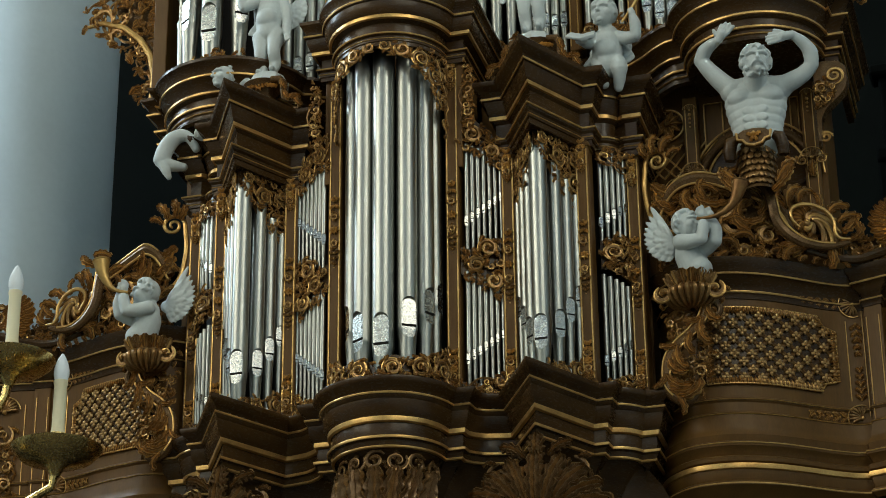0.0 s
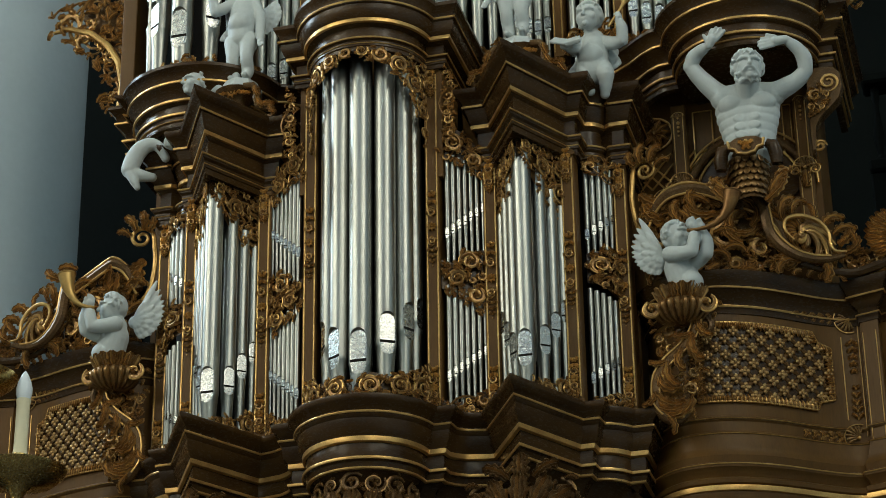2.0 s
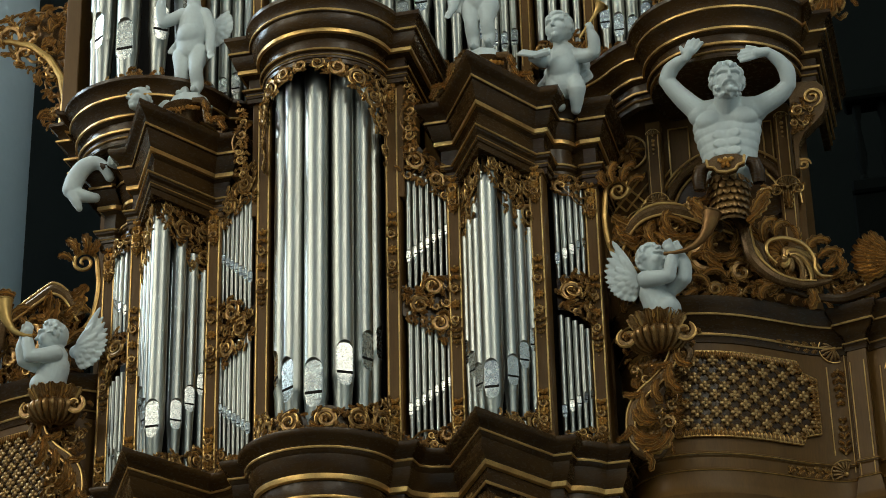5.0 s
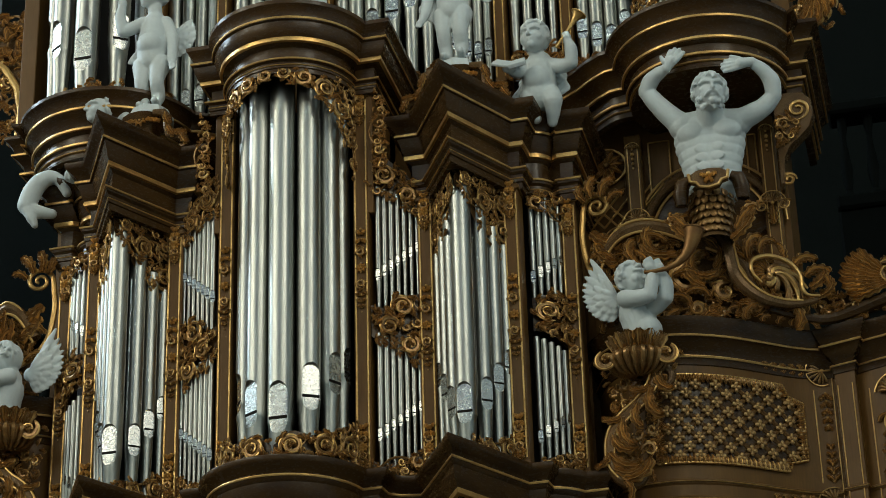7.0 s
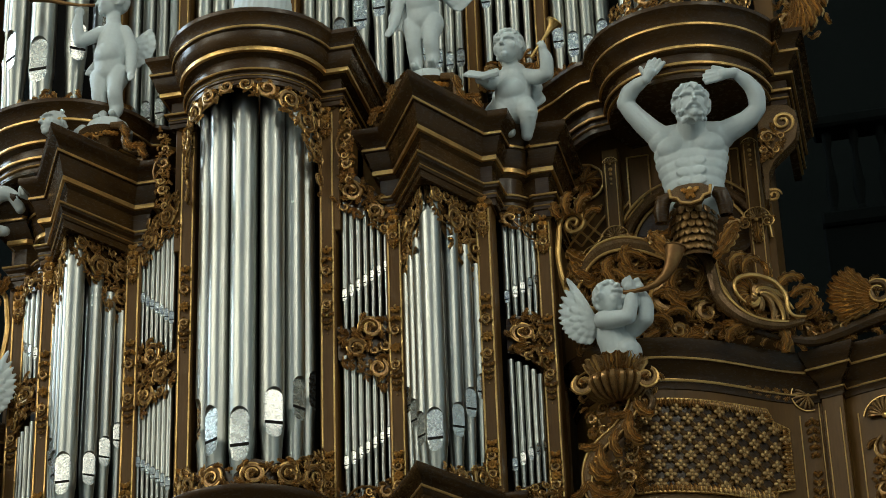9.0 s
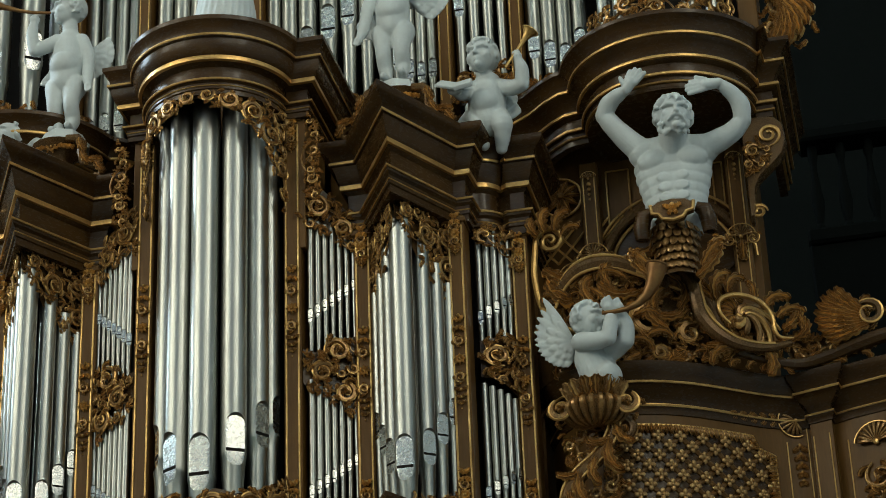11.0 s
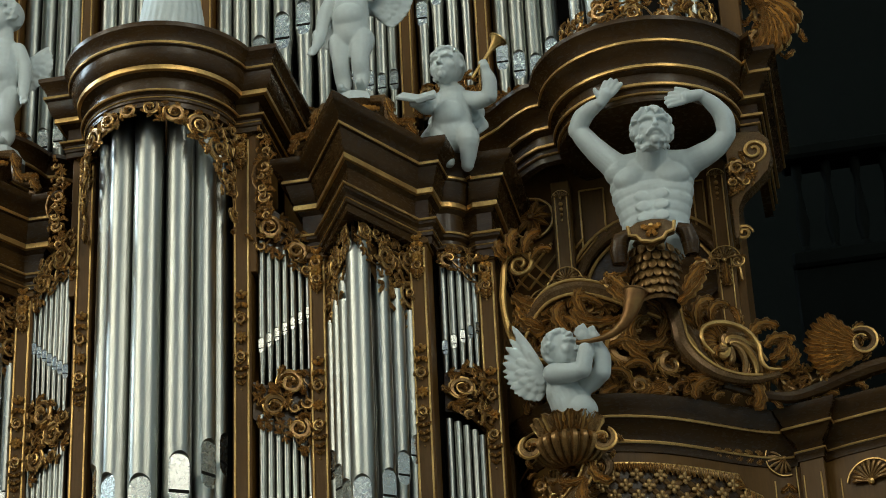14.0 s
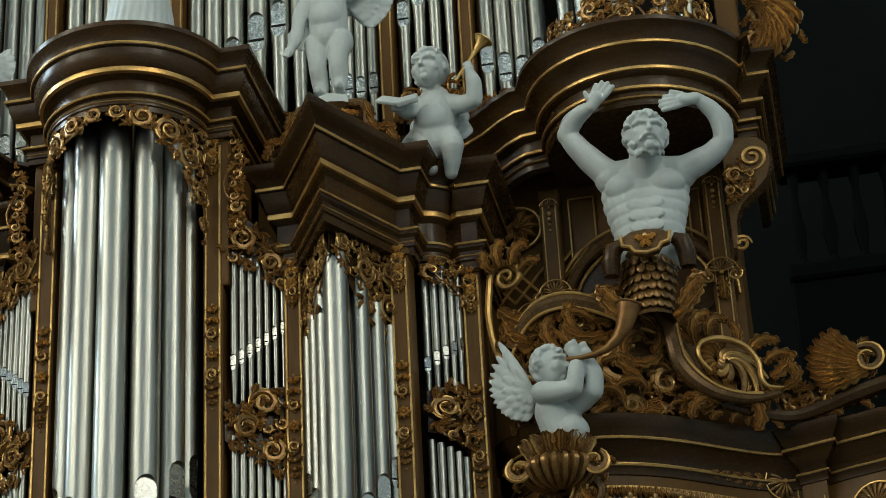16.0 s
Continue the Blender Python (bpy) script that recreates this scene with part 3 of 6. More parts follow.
def scroll(m, put, cu, cv, r, a0, hand=1, turns=1.5, th=0.012, w0=0.012, mat=1, leaves=4, lw=0.0, leafmat=0):
    """A C-scroll: a rounded brown band with a gilded rim, from which leaves spring."""
    body, rim, rb, rr = [], [], [], []
    n = max(12, int(16 * turns))
    for i in range(n + 1):
        k = i / n
        a = a0 + hand * 2 * math.pi * turns * k
        rho = r * (1 - 0.78 * k ** 0.85)
        q = th * (1.15 - 0.55 * k) * (0.35 + 0.65 * min(1, k * 5))
        body.append(put(cu + rho * math.cos(a), cv + rho * math.sin(a), w0 + th * (0.1 + 0.7 * k)))
        rim.append(put(cu + (rho + q * 0.75) * math.cos(a), cv + (rho + q * 0.75) * math.sin(a), w0 + th * (0.5 + 0.8 * k)))
        rb.append(q)
        rr.append(q * 0.48)
    m.tube(body, rb, 6, 0 if leaves else mat)
    m.tube(rim, rr, 5, 1)
    for i in range(leaves):
        k = (i + 0.2) / max(1, leaves) * 0.75
        a = a0 + hand * 2 * math.pi * turns * k
        rho = r * (1 - 0.78 * k ** 0.85)
        leaf(m, put, cu + rho * math.cos(a), cv + rho * math.sin(a), a + hand * 0.95, r * (0.95 - 0.4 * k), (lw or r * 0.30) * 0.72, th * 1.5, hand * 1.6, 4, leafmat, w0 * 0.4)
    if leaves:
        for q in range(3):
            leaf(m, put, cu, cv, a0 + q * 2.1, r * 0.42, r * 0.17, th * 1.5, hand * 0.9, 2, leafmat, w0 + th * 0.5)


def inside(poly, u, v):
    c = False
    for (x0, y0), (x1, y1) in zip(poly, poly[1:] + poly[:1]):
        if (y0 > v) != (y1 > v) and u < (x1 - x0) * (v - y0) / (y1 - y0) + x0:
            c = not c
    return c


def edge_gap(poly, u, v):
    best = 9.0
    for (x0, y0), (x1, y1) in zip(poly, poly[1:] + poly[:1]):
        dx, dy = x1 - x0, y1 - y0
        k = max(0, min(1, ((u - x0) * dx + (v - y0) * dy) / max(1e-9, dx * dx + dy * dy)))
        best = min(best, math.hypot(u - x0 - dx * k, v - y0 - dy * k))
    return best


def foliage(m, put, poly, seed, rmax, rmin, th, tries=500, mats=(0, 1), w0=0.01, fill=1.0, lead=()):
    """Scrolls and leaves that fill an outline, large ones first, linked by stems."""
    rng = random.Random(seed)
    us, vs = [p[0] for p in poly], [p[1] for p in poly]
    got = list(lead)
    for k in range(tries):
        u, v = rng.uniform(min(us), max(us)), rng.uniform(min(vs), max(vs))
        if not inside(poly, u, v):
            continue
        r = min(rmax * 1.35 * (1 - 0.6 * k / tries), edge_gap(poly, u, v) * 1.1)
        for a, b, q in got:
            r = min(r, math.hypot(u - a, v - b) - q * 0.88)
        if r >= rmin:
            got.append((u, v, r))
    for i, (u, v, r) in enumerate(got):
        hand = 1 if (i + seed) % 2 else -1
        t = th * min(1.3, 0.55 + r / rmax * 0.7)
        if r > rmax * 0.42:
            scroll(m, put, u, v, r * 0.78, rng.uniform(0, 6.28), hand, (1.45 if i < len(lead) else 0.95) + 0.35 * rng.random(), t * (1.3 if i < len(lead) else 1.1), w0, mats[1] if rng.random() < 0.6 else mats[0], 6, r * 0.32, mats[0])
        else:
            a = rng.uniform(0, 6.28)
            for q in range(3):
                leaf(m, put, u - 0.5 * r * math.cos(a), v - 0.5 * r * math.sin(a), a + (q - 1) * 0.85, r * (2.3 if q == 1 else 1.8), r * 0.42, t * 1.3, hand * 0.7, 3, mats[0], w0 * 0.5)
        if i:
            near = min(got[:i], key=lambda g: math.hypot(g[0] - u, g[1] - v))
            n = 6
            pts = []
            for j in range(n + 1):
                k = j / n
                pts.append(put(u + (near[0] - u) * k + math.sin(k * math.pi) * (near[1] - v) * 0.25 * hand, v + (near[1] - v) * k - math.sin(k * math.pi) * (near[0] - u) * 0.25 * hand, w0 * 0.7))
            m.tube(pts, [t * 0.7] * (n + 1), 5, mats[0])
    # leaves that break the outline
    per = len(poly)
    for i in range(per):
        (x0, y0), (x1, y1) = poly[i], poly[(i + 1) % per]
        ln = math.hypot(x1 - x0, y1 - y0)
        cnt = int(ln / (rmax * 1.1) * fill)
        for j in range(cnt):
            k = (j + rng.uniform(0.2, 0.8)) / max(1, cnt)
            a = math.atan2(y1 - y0, x1 - x0) + rng.uniform(-0.6, 0.6) + (math.pi if rng.random() < 0.5 else 0)
            leaf(m, put, x0 + (x1 - x0) * k, y0 + (y1 - y0) * k, a, rmax * rng.uniform(0.6, 0.95), rmax * 0.20, th * 1.3, rng.choice((-1.6, 1.6)), 3, mats[0], w0 * 0.3)


def board(m, put, poly, mat, w):
    """A thin backing sheet added behind pierced carving, a little smaller than its outline."""
    us = [p[0] for p in poly]
    u0, u1 = min(us), max(us)
    lo, hi = [], []
    for k in range(25):
        u = u0 + (u1 - u0) * (0.01 + 0.98 * k / 24)
        vs = [y0 + (y1 - y0) * (u - x0) / (x1 - x0) for (x0, y0), (x1, y1) in zip(poly, poly[1:] + poly[:1]) if (x0 > u) != (x1 > u)]
        if len(vs) >= 2:
            a, b = min(vs), max(vs)
            lo.append(put(u, a + 0.08 * (b - a), w))
            hi.append(put(u, b, w))
    if len(lo) > 1:
        m.grid([lo, hi], False, mat)


def carving(put, poly, seed, rmax=0.06, rmin=0.014, th=0.012, mats=(CARVED, GILT), name="carving", putter=None, fill=0.55, label="", back=True, lead=()):
    m = Mesh()
    foliage(m, put, poly, seed, rmax, max(rmin, 0.24 * rmax), th * 0.8, tries=900, mats=(0, 1), fill=fill, lead=lead)
    if back:
        # added dark sheet: partly wood ground, partly the shade in the gaps
        board(m, put, poly, 2, -0.012)
        mats = (*mats, DARKWOOD)
    return (putter or case_part)(name, m, list(mats), label)


def rosette(m, put, u, v, r, petals=8, mat=0, lift=0.012):
    for k in range(petals):
        a = 2 * math.pi * k / petals
        leaf(m, put, u + 0.15 * r * math.cos(a), v + 0.15 * r * math.sin(a), a, r * 0.9, r * (1.5 / petals + 0.06), lift, 0.0, 1, mat)
    m.ball(put(u, v, lift), r * 0.22, 6, 4, mat)


def shell(m, put, u, v, r, ang, spread=2.6, ribs=9, mat=0, lift=0.02, edge=1):
    for k in range(ribs):
        a = ang - spread / 2 + spread * k / (ribs - 1)
        ln = r * (0.82 + 0.18 * math.cos((k / (ribs - 1) - 0.5) * 3.0))
        m.tube([put(u + ln * s * math.cos(a), v + ln * s * math.sin(a), lift * math.sin(math.pi * (0.1 + 0.75 * s))) for s in (0.06, 0.35, 0.65, 0.88, 1.0)], [r * 0.02, r * 0.05, r * 0.085, r * 0.10, r * 0.05], 6, mat)
    m.tube([put(u + r * 1.05 * math.cos(ang - spread / 2 + spread * k / 14), v + r * 1.05 * math.sin(ang - spread / 2 + spread * k / 14), lift * 0.4) for k in range(15)], r * 0.045, 5, edge)
    m.ball(put(u, v, lift * 0.5), r * 0.16, 7, 5, edge)


def drop_mesh(h, w):
    """A hanging pilaster ornament: bud, leaves, two opposed scrolls, a rosette, husks."""
    m = Mesh()
    put = lambda u, v, d=0.0: Vector((u, -d, v))
    m.ball(put(0, h, 0.008), w * 0.14, 6, 4, 1)
    for s in (-1, 1):
        leaf(m, put, 0, h * 0.93, math.pi / 2 - s * 0.9, w * 0.55, w * 0.2, 0.020, s * 0.9, 3, 1)
        leaf(m, put, 0, h * 0.88, -math.pi / 2 + s * 0.7, w * 0.55, w * 0.2, 0.020, s * 0.9, 3, 1)
    scroll(m, put, 0, h * 0.72, w * 0.40, 1.2, 1, 1.4, w * 0.10, 0.008, 1, 5, w * 0.20)
    rosette(m, put, 0, h * 0.52, w * 0.44, 8, 1, 0.020)
    for s in (-1, 1):
        scroll(m, put, s * w * 0.2, h * 0.52, w * 0.2, s * 1.0, s, 1.0, w * 0.06, 0.004, 1, 0)
    scroll(m, put, 0, h * 0.33, w * 0.40, -1.2, -1, 1.4, w * 0.10, 0.008, 1, 5, w * 0.20)
    for k, z in enumerate((0.20, 0.12, 0.05)):
        for s in (-1, 1):
            leaf(m, put, 0, h * z, math.pi / 2 - s * (1.5 - 0.2 * k), w * (0.55 - 0.1 * k), w * 0.16, 0.018, s * 1.1, 2, 0)
        m.ball(put(0, h * z, 0.008), w * (0.13 - 0.02 * k), 6, 4, 1)
    m.ball(put(0, 0, 0.006), w * 0.07, 5, 4, 1)
    return m


DROPS = {h: drop_mesh(h, 0.080).data("carved_drop", [CARVED, GILT]) for h in (0.58, 0.30, 0.26)}


def hang_drop(x, y, z, h):
    ob = tagged(new("carved_drop", DROPS[h]), kind="stuff")
    ob.parent = case
    ob.matrix_parent_inverse = case_shift
    ob.matrix_basis = pose(x, y - 0.001, z)


for x, y, z1 in PILASTERS:
    if z1 > 9:
        hang_drop(x, y, 7.905, 0.58)
        hang_drop(x, y, 9.25, 0.26)
    else:
        hang_drop(x, y, 7.505 if abs(x) < 1.6 else 7.452, 0.58)
        hang_drop(x, y, 8.475 if abs(x) < 1.6 else 8.445, 0.26)
    hang_drop(x, y, 6.83, 0.30)

# carved fretwork over, between and under the pipes
FIELD = Vector((0.79 - 0.50, 0.735 - 0.60))
for s in (-1, 1):
    # flat side fields
    along = (s * FIELD.x, FIELD.y) if s > 0 else (FIELD.x, -FIELD.y)
    o = (0.515, 0.60, 0) if s > 0 else (-0.80, 0.735, 0)
    put = placed(o, along)
    W = FIELD.length + 0.01
    fl = (lambda pts: pts) if s > 0 else (lambda pts: [(W - q[0], *q[1:]) for q in reversed(pts)])
    carving(put, fl([(0, 8.70), (0.08, 8.72), (0.2, 8.64), (W, 8.55), (W, 8.80), (0.22, 8.93), (0.1, 9.02), (0.0, 9.02)]), 11 + s, 0.085, lead=fl([(0.09, 8.87, 0.095), (0.24, 8.74, 0.075)]))
    carving(put, fl([(0, 7.72), (0.12, 7.62), (W, 7.52), (W, 8.05), (0.22, 8.03), (0.1, 7.93), (0, 7.95)]), 21 + s, 0.075, lead=fl([(0.20, 7.94, 0.10), (0.11, 7.80, 0.09), (0.24, 7.68, 0.085)]))
    carving(put, fl([(0, 6.78), (W, 6.78), (W, 7.0), (0.2, 6.93), (0.08, 6.87), (0, 6.9)]), 31 + s, 0.05)
    # curved outer fields
    def bow(u, v, w=0.0, s=s):
        th = radians(-92 + 92 * u / 0.30)
        return Vector((s * (1.50 + (0.215 + w) * math.cos(th)), 1.10 + (0.235 + w) * math.sin(th), v))
    carving(bow, [(0, 8.62), (0.12, 8.58), (0.3, 8.42), (0.3, 8.72), (0, 8.74)], 41 + s, 0.06)
    carving(bow, [(0, 7.74), (0.12, 7.70), (0.3, 7.54), (0.3, 8.0), (0.15, 8.02), (0, 7.98)], 51 + s, 0.07, lead=[(0.09, 7.88, 0.085), (0.22, 7.90, 0.075), (0.21, 7.72, 0.075)])
    carving(bow, [(0, 6.78), (0.3, 6.78), (0.3, 7.0), (0.15, 6.93), (0, 6.88)], 61 + s, 0.045)
    # the two faces of each pointed tower
    for q in (-1, 1):
        edge, tip = Vector((s * V_X + q * 0.245, 0.80)), Vector((s * V_X, 0.355))
        if q < 0:
            put = placed((edge.x, edge.y, 0), tip - edge)
            L = (tip - edge).length
            f2 = lambda pts: [(L - q[0], *q[1:]) for q in reversed(pts)]
        else:
            put = placed((tip.x, tip.y, 0), edge - tip)
            L = (tip - edge).length
            f2 = lambda pts: pts
        carving(put, f2([(0.0, 8.60), (0.10, 8.50), (0.20, 8.36), (0.36, 8.24), (L, 8.10), (L, 8.72), (0.0, 8.74)]), 71 + s + 3 * q, 0.09, lead=f2([(0.42, 8.38, 0.12), (0.24, 8.55, 0.10), (0.42, 8.60, 0.08), (0.08, 8.66, 0.06)]))
        carving(put, f2([(0.0, 6.78), (L, 6.78), (L, 7.12), (0.42, 7.02), (0.3, 6.92), (0.15, 6.92), (0, 6.84)]), 81 + s + 3 * q, 0.07, lead=f2([(0.40, 6.90, 0.095), (0.22, 6.86, 0.07)]))


def drum(u, v, w=0.0):
    return Vector(((0.42 + w) * math.sin(u / 0.42), 0.60 - (0.42 + w) * math.cos(u / 0.42), v))


for s in (-1, 1):
    f2 = (lambda pts: pts) if s > 0 else (lambda pts: [(-q[0], *q[1:]) for q in reversed(pts)])
    carving(drum, f2([(0.0, 9.39), (0.14, 9.37), (0.28, 9.30), (0.39, 9.19), (0.48, 9.05), (0.555, 8.88), (0.625, 8.80), (0.635, 9.53), (0.0, 9.53)]), 91 + s, 0.085, back=False, lead=f2([(0.06, 9.47, 0.065), (0.19, 9.44, 0.08), (0.33, 9.385, 0.095), (0.46, 9.27, 0.10), (0.55, 9.09, 0.08), (0.595, 8.93, 0.05)]), label="gilded acanthus fretwork arch over the tall pipes")
    carving(drum, f2([(0.0, 6.78), (0.64, 6.78), (0.645, 7.16), (0.58, 7.12), (0.4, 7.02), (0.25, 6.97), (0.12, 7.0), (0.0, 6.90)]), 95 + s, 0.075, lead=f2([(0.12, 6.89, 0.09), (0.32, 6.90, 0.10), (0.52, 6.93, 0.11)]))

# carved pendants under the base
def under(u, v, w=0.0):
    return Vector(((0.33 + w) * math.sin(u / 0.33), 0.53 - (0.33 + w) * math.cos(u / 0.33), v))


m = Mesh()
for k in range(7):
    a = -1.25 + 2.5 * k / 6
    scroll(m, under, 0.33 * a, 6.21 - 0.02 * abs(a), 0.072, 0.6, 1 if k % 2 else -1, 1.4, 0.015, 0.03, 1, 3, 0.024)
    leaf(m, under, 0.33 * a, 6.17, -math.pi / 2 - 0.35 * a, 0.5, 0.085, 0.07, 0.5 * a, 5, 0)
    leaf(m, under, 0.33 * a + 0.06, 6.10, -math.pi / 2 - 0.2 * a, 0.4, 0.05, 0.03, -0.4 * a, 4, 0)
case_part("pendant_carving", m, [BROWNCARVE, CARVED])
for s in (-1, 1):
    m = Mesh()
    put = placed((s * V_X, 0.20, 0), (1, 0))
    for k in range(9):
        leaf(m, put, 0.035 * (k - 4), 5.70, math.pi / 2 - 0.27 * (k - 4), 0.44 - 0.01 * abs(k - 4), 0.075, 0.09, -0.28 * (k - 4), 5, 0, 0.01 * (4 - abs(k - 4)))
    leaf(m, put, 0, 6.05, math.pi / 2, 0.24, 0.07, 0.05, 0, 5, 0)
    for q in (-1, 1):
        scroll(m, put, q * 0.26, 6.0, 0.10, math.pi / 2, -q, 1.3, 0.02, 0.0, 1, 5, 0.035)
        leaf(m, put, q * 0.08, 6.12, math.pi / 2 - q * 0.8, 0.2, 0.05, 0.04, -q * 0.9, 4, 0)
    case_part("pendant_carving", m, [BROWNCARVE, CARVED])

# long carved scroll brackets at the tower's sides
for s in (-1, 1):
    m = Mesh()
    put = placed((s * 0.60, 0.56, 0), (0.3 * 1, 0.95 * s) if s > 0 else (0.3, -0.95))
    put2 = placed((s * 0.60, 0.53, 0), (1, 0))
    foliage(m, put2, [(-0.035, 8.86), (0.05, 8.86), (0.045, 9.4), (-0.03, 9.45)], 5, 0.05, 0.014, 0.008)
    case_part("carving", m, [CARVED, GILT])

# ---- wing panels ----
def wing_put(s):
    xs = [p[0] for p in WING]
    ys = [p[1] if s > 0 or p[1] < 1.05 else 1.05 + 0.4 * (p[1] - 1.05) for p in WING]

    def f(u, v, w=0.0):
        y = float(np.interp(u, xs, ys))
        g = (float(np.interp(u + 0.02, xs, ys)) - float(np.interp(u - 0.02, xs, ys))) / 0.04
        k = 1 / math.sqrt(1 + g * g)
        return Vector((wing_x(s, u + w * g * k), y - w * k, v))
    return f


def flower_mesh():
    """A flat four-lobed flower with a small raised eye."""
    m = Mesh()
    for k in range(4):
        a = math.pi / 2 * k
        R = Matrix.Rotation(-a, 3, "Y")
        m.ball((0.0215 * math.cos(a), -0.006, 0.0215 * math.sin(a)), (0.0175, 0.008, 0.015), 9, 5, 0, R)
    m.ball((0, -0.009, 0), 0.009, 7, 5, 0)
    return m


FLOWER = flower_mesh().data("rosette", [FLOWER_GILT])
for s in (-1, 1):
    put = wing_put(s)
    outline = [(2.20, 6.83), (2.955, 6.83), (2.975, 6.89), (3.07, 6.92), (3.07, 7.30), (2.985, 7.335), (2.955, 7.41), (2.20, 7.41)]
    # dark ground behind the trellis
    back = Mesh()
    us = [2.14, 2.25, 2.36, 2.47, 2.58, 2.69, 2.80, 2.88, 2.955, 2.985, 3.03, 3.07]
    low, top = [np.interp(us, (2.2, 2.955, 2.985, 3.07), z) for z in ((6.83, 6.83, 6.90, 6.92), (7.41, 7.41, 7.335, 7.30))]
    back.grid([[put(u, z, 0.003) for u, z in zip(us, zs)] for zs in (low, top)], False, 0, flip=s > 0)
    holder = case_part("trellis_panel", back, DARKWOOD)
    inv = case_shift
    bars = Mesh()
    pitch = 0.118
    for sg in (-1, 1):
        for k in range(-8, 19):
            c = 2.1 + k * pitch
            pts = []
            for j in range(31):
                v = 6.84 + 0.56 * j / 30
                u = c + sg * (v - 7.11)
                if 2.18 < u < 3.07 and inside(outline, u, v):
                    pts.append(put(u, v, 0.005))
            if len(pts) > 2:
                bars.tube(pts, 0.017, 6, 0, True, 0.45)
    b = tagged(part("trellis_lattice", bars, WOOD, holder), kind="stuff")
    for i in range(-2, 16):
        for j in range(-5, 6):
            u, v = 2.1 + pitch * i + (pitch / 2 if j % 2 else 0), 7.11 + pitch / 2 * j
            if inside(outline, u, v) and edge_gap(outline, u, v) > 0.02:
                ob = new("rosette", FLOWER)
                ob.parent = holder
                p0, p1 = put(u, v, 0.013), put(u + 0.02, v, 0.013)
                d = p1 - p0
                ob.matrix_basis = Matrix.Translation(p0) @ Matrix.Rotation(math.atan2(d.y * s, d.x * s), 4, "Z")
    fr = Mesh()
    n = len(outline)
    for i in range(n):
        (x0, y0), (x1, y1) = outline[i], outline[(i + 1) % n]
        ln = math.hypot(x1 - x0, y1 - y0)
        c = max(2, int(ln / 0.05))
        fr.tube([put(x0 + (x1 - x0) * k / c, y0 + (y1 - y0) * k / c, 0.014) for k in range(c + 1)], 0.009, 6, 1)
        nx, ny = -(y1 - y0) / ln, (x1 - x0) / ln
        q = int(ln / 0.026)
        for k in range(q):
            u, v = x0 + (x1 - x0) * (k + 0.5) / q, y0 + (y1 - y0) * (k + 0.5) / q
            leaf(fr, put, u - nx * 0.01, v - ny * 0.01, math.atan2(ny, nx), 0.062, 0.015, 0.016, 0.35, 1, 0, 0.008)
    ob = part("trellis_frame", fr, [CARVED, GILT], holder, "gilded gadrooned frame")
    # corner shells, fillets and husks
    cs = Mesh()
    shell(cs, put, 3.21, 7.53, 0.095, -2.4, 2.4, 8, 0, 0.025, 1)
    shell(cs, put, 3.21, 6.65, 0.095, 2.4, 2.4, 8, 0, 0.025, 1)
    for u0, v0, a in ((3.11, 7.53, math.pi), (3.11, 6.65, math.pi), (3.22, 7.38, -math.pi / 2), (3.22, 6.79, math.pi / 2)):
        for k in range(5):
            uu, vv = u0 + math.cos(a) * 0.055 * k, v0 + math.sin(a) * 0.055 * k
            for q in (-1, 1):
                leaf(cs, put, uu, vv, a + q * 0.6, 0.06 - 0.006 * k, 0.018, 0.014, q * 0.8, 3, 0)
            cs.ball(put(uu, vv, 0.008), 0.010, 5, 4, 1)
    case_part("corner_carving", cs, [CARVED, GILT])
    for pts in (((3.15, 7.40), (3.15, 6.78)), ((3.27, 7.50), (3.27, 6.66)), ((2.30, 7.545), (3.02, 7.545)), ((3.31, 7.40), (3.31, 6.60)), ((3.40, 7.40), (3.40, 6.60)), ((3.50, 7.36), (3.50, 6.62))):
        g = Mesh()
        (x0, z0), (x1, z1) = pts
        g.tube([put(x0 + (x1 - x0) * k / 12, z0 + (z1 - z0) * k / 12, 0.003) for k in range(13)], 0.0045, 6)
        case_part("gilt_fillet", g, GILT)
    ext = Mesh()
    shell(ext, put, 3.66, 7.30, 0.12, math.pi / 2, 2.8, 11, 0, 0.03, 1)
    scroll(ext, put, 3.66, 7.10, 0.09, 2.0, 1, 1.3, 0.012, 0.01, 1, 4)
    foliage(ext, put, [(3.56, 6.6), (3.8, 6.6), (3.8, 7.05), (3.56, 7.05)], 3, 0.07, 0.02, 0.01)
    case_part("corner_carving", ext, [CARVED, GILT])

    # crest on the wing: C-scroll with volute, arched rail, whirl, fans of leaves
    def crest(u, v, w=0.0, s=s):
        y = float(np.interp(u, [1.8, 2.1, 2.9, 3.3, 3.9], [1.06, 1.0, 1.18, 1.38, 1.40] if s > 0 else [1.06, 1.0, 1.07, 1.14, 1.15]))
        return Vector((wing_x(s, u, 2.0), y - w, v))
    cr = Mesh()
    pts = [(1.96, 8.06), (1.90, 8.12), (1.855, 8.20), (1.83, 8.30), (1.815, 8.44), (1.825, 8.56)]
    spiral = [(1.925 + 0.092 * (1 - 0.85 * k / 26) * math.cos(math.pi - 2 * math.pi * 1.7 * k / 26), 8.635 + 0.092 * (1 - 0.85 * k / 26) * math.sin(math.pi - 2 * math.pi * 1.7 * k / 26)) for k in range(27)]
    line = [(2.12, 8.0), (2.03, 8.02)] + pts + spiral
    flow(cr, [crest(u, v, 0.03) for u, v in line], [0.020] * 8 + [0.018 - 0.008 * k / 26 for k in range(27)], 8, 1)
    case_part("crest_scroll", cr, [CARVED, GILT], "gilded C-scroll with a spiral volute")
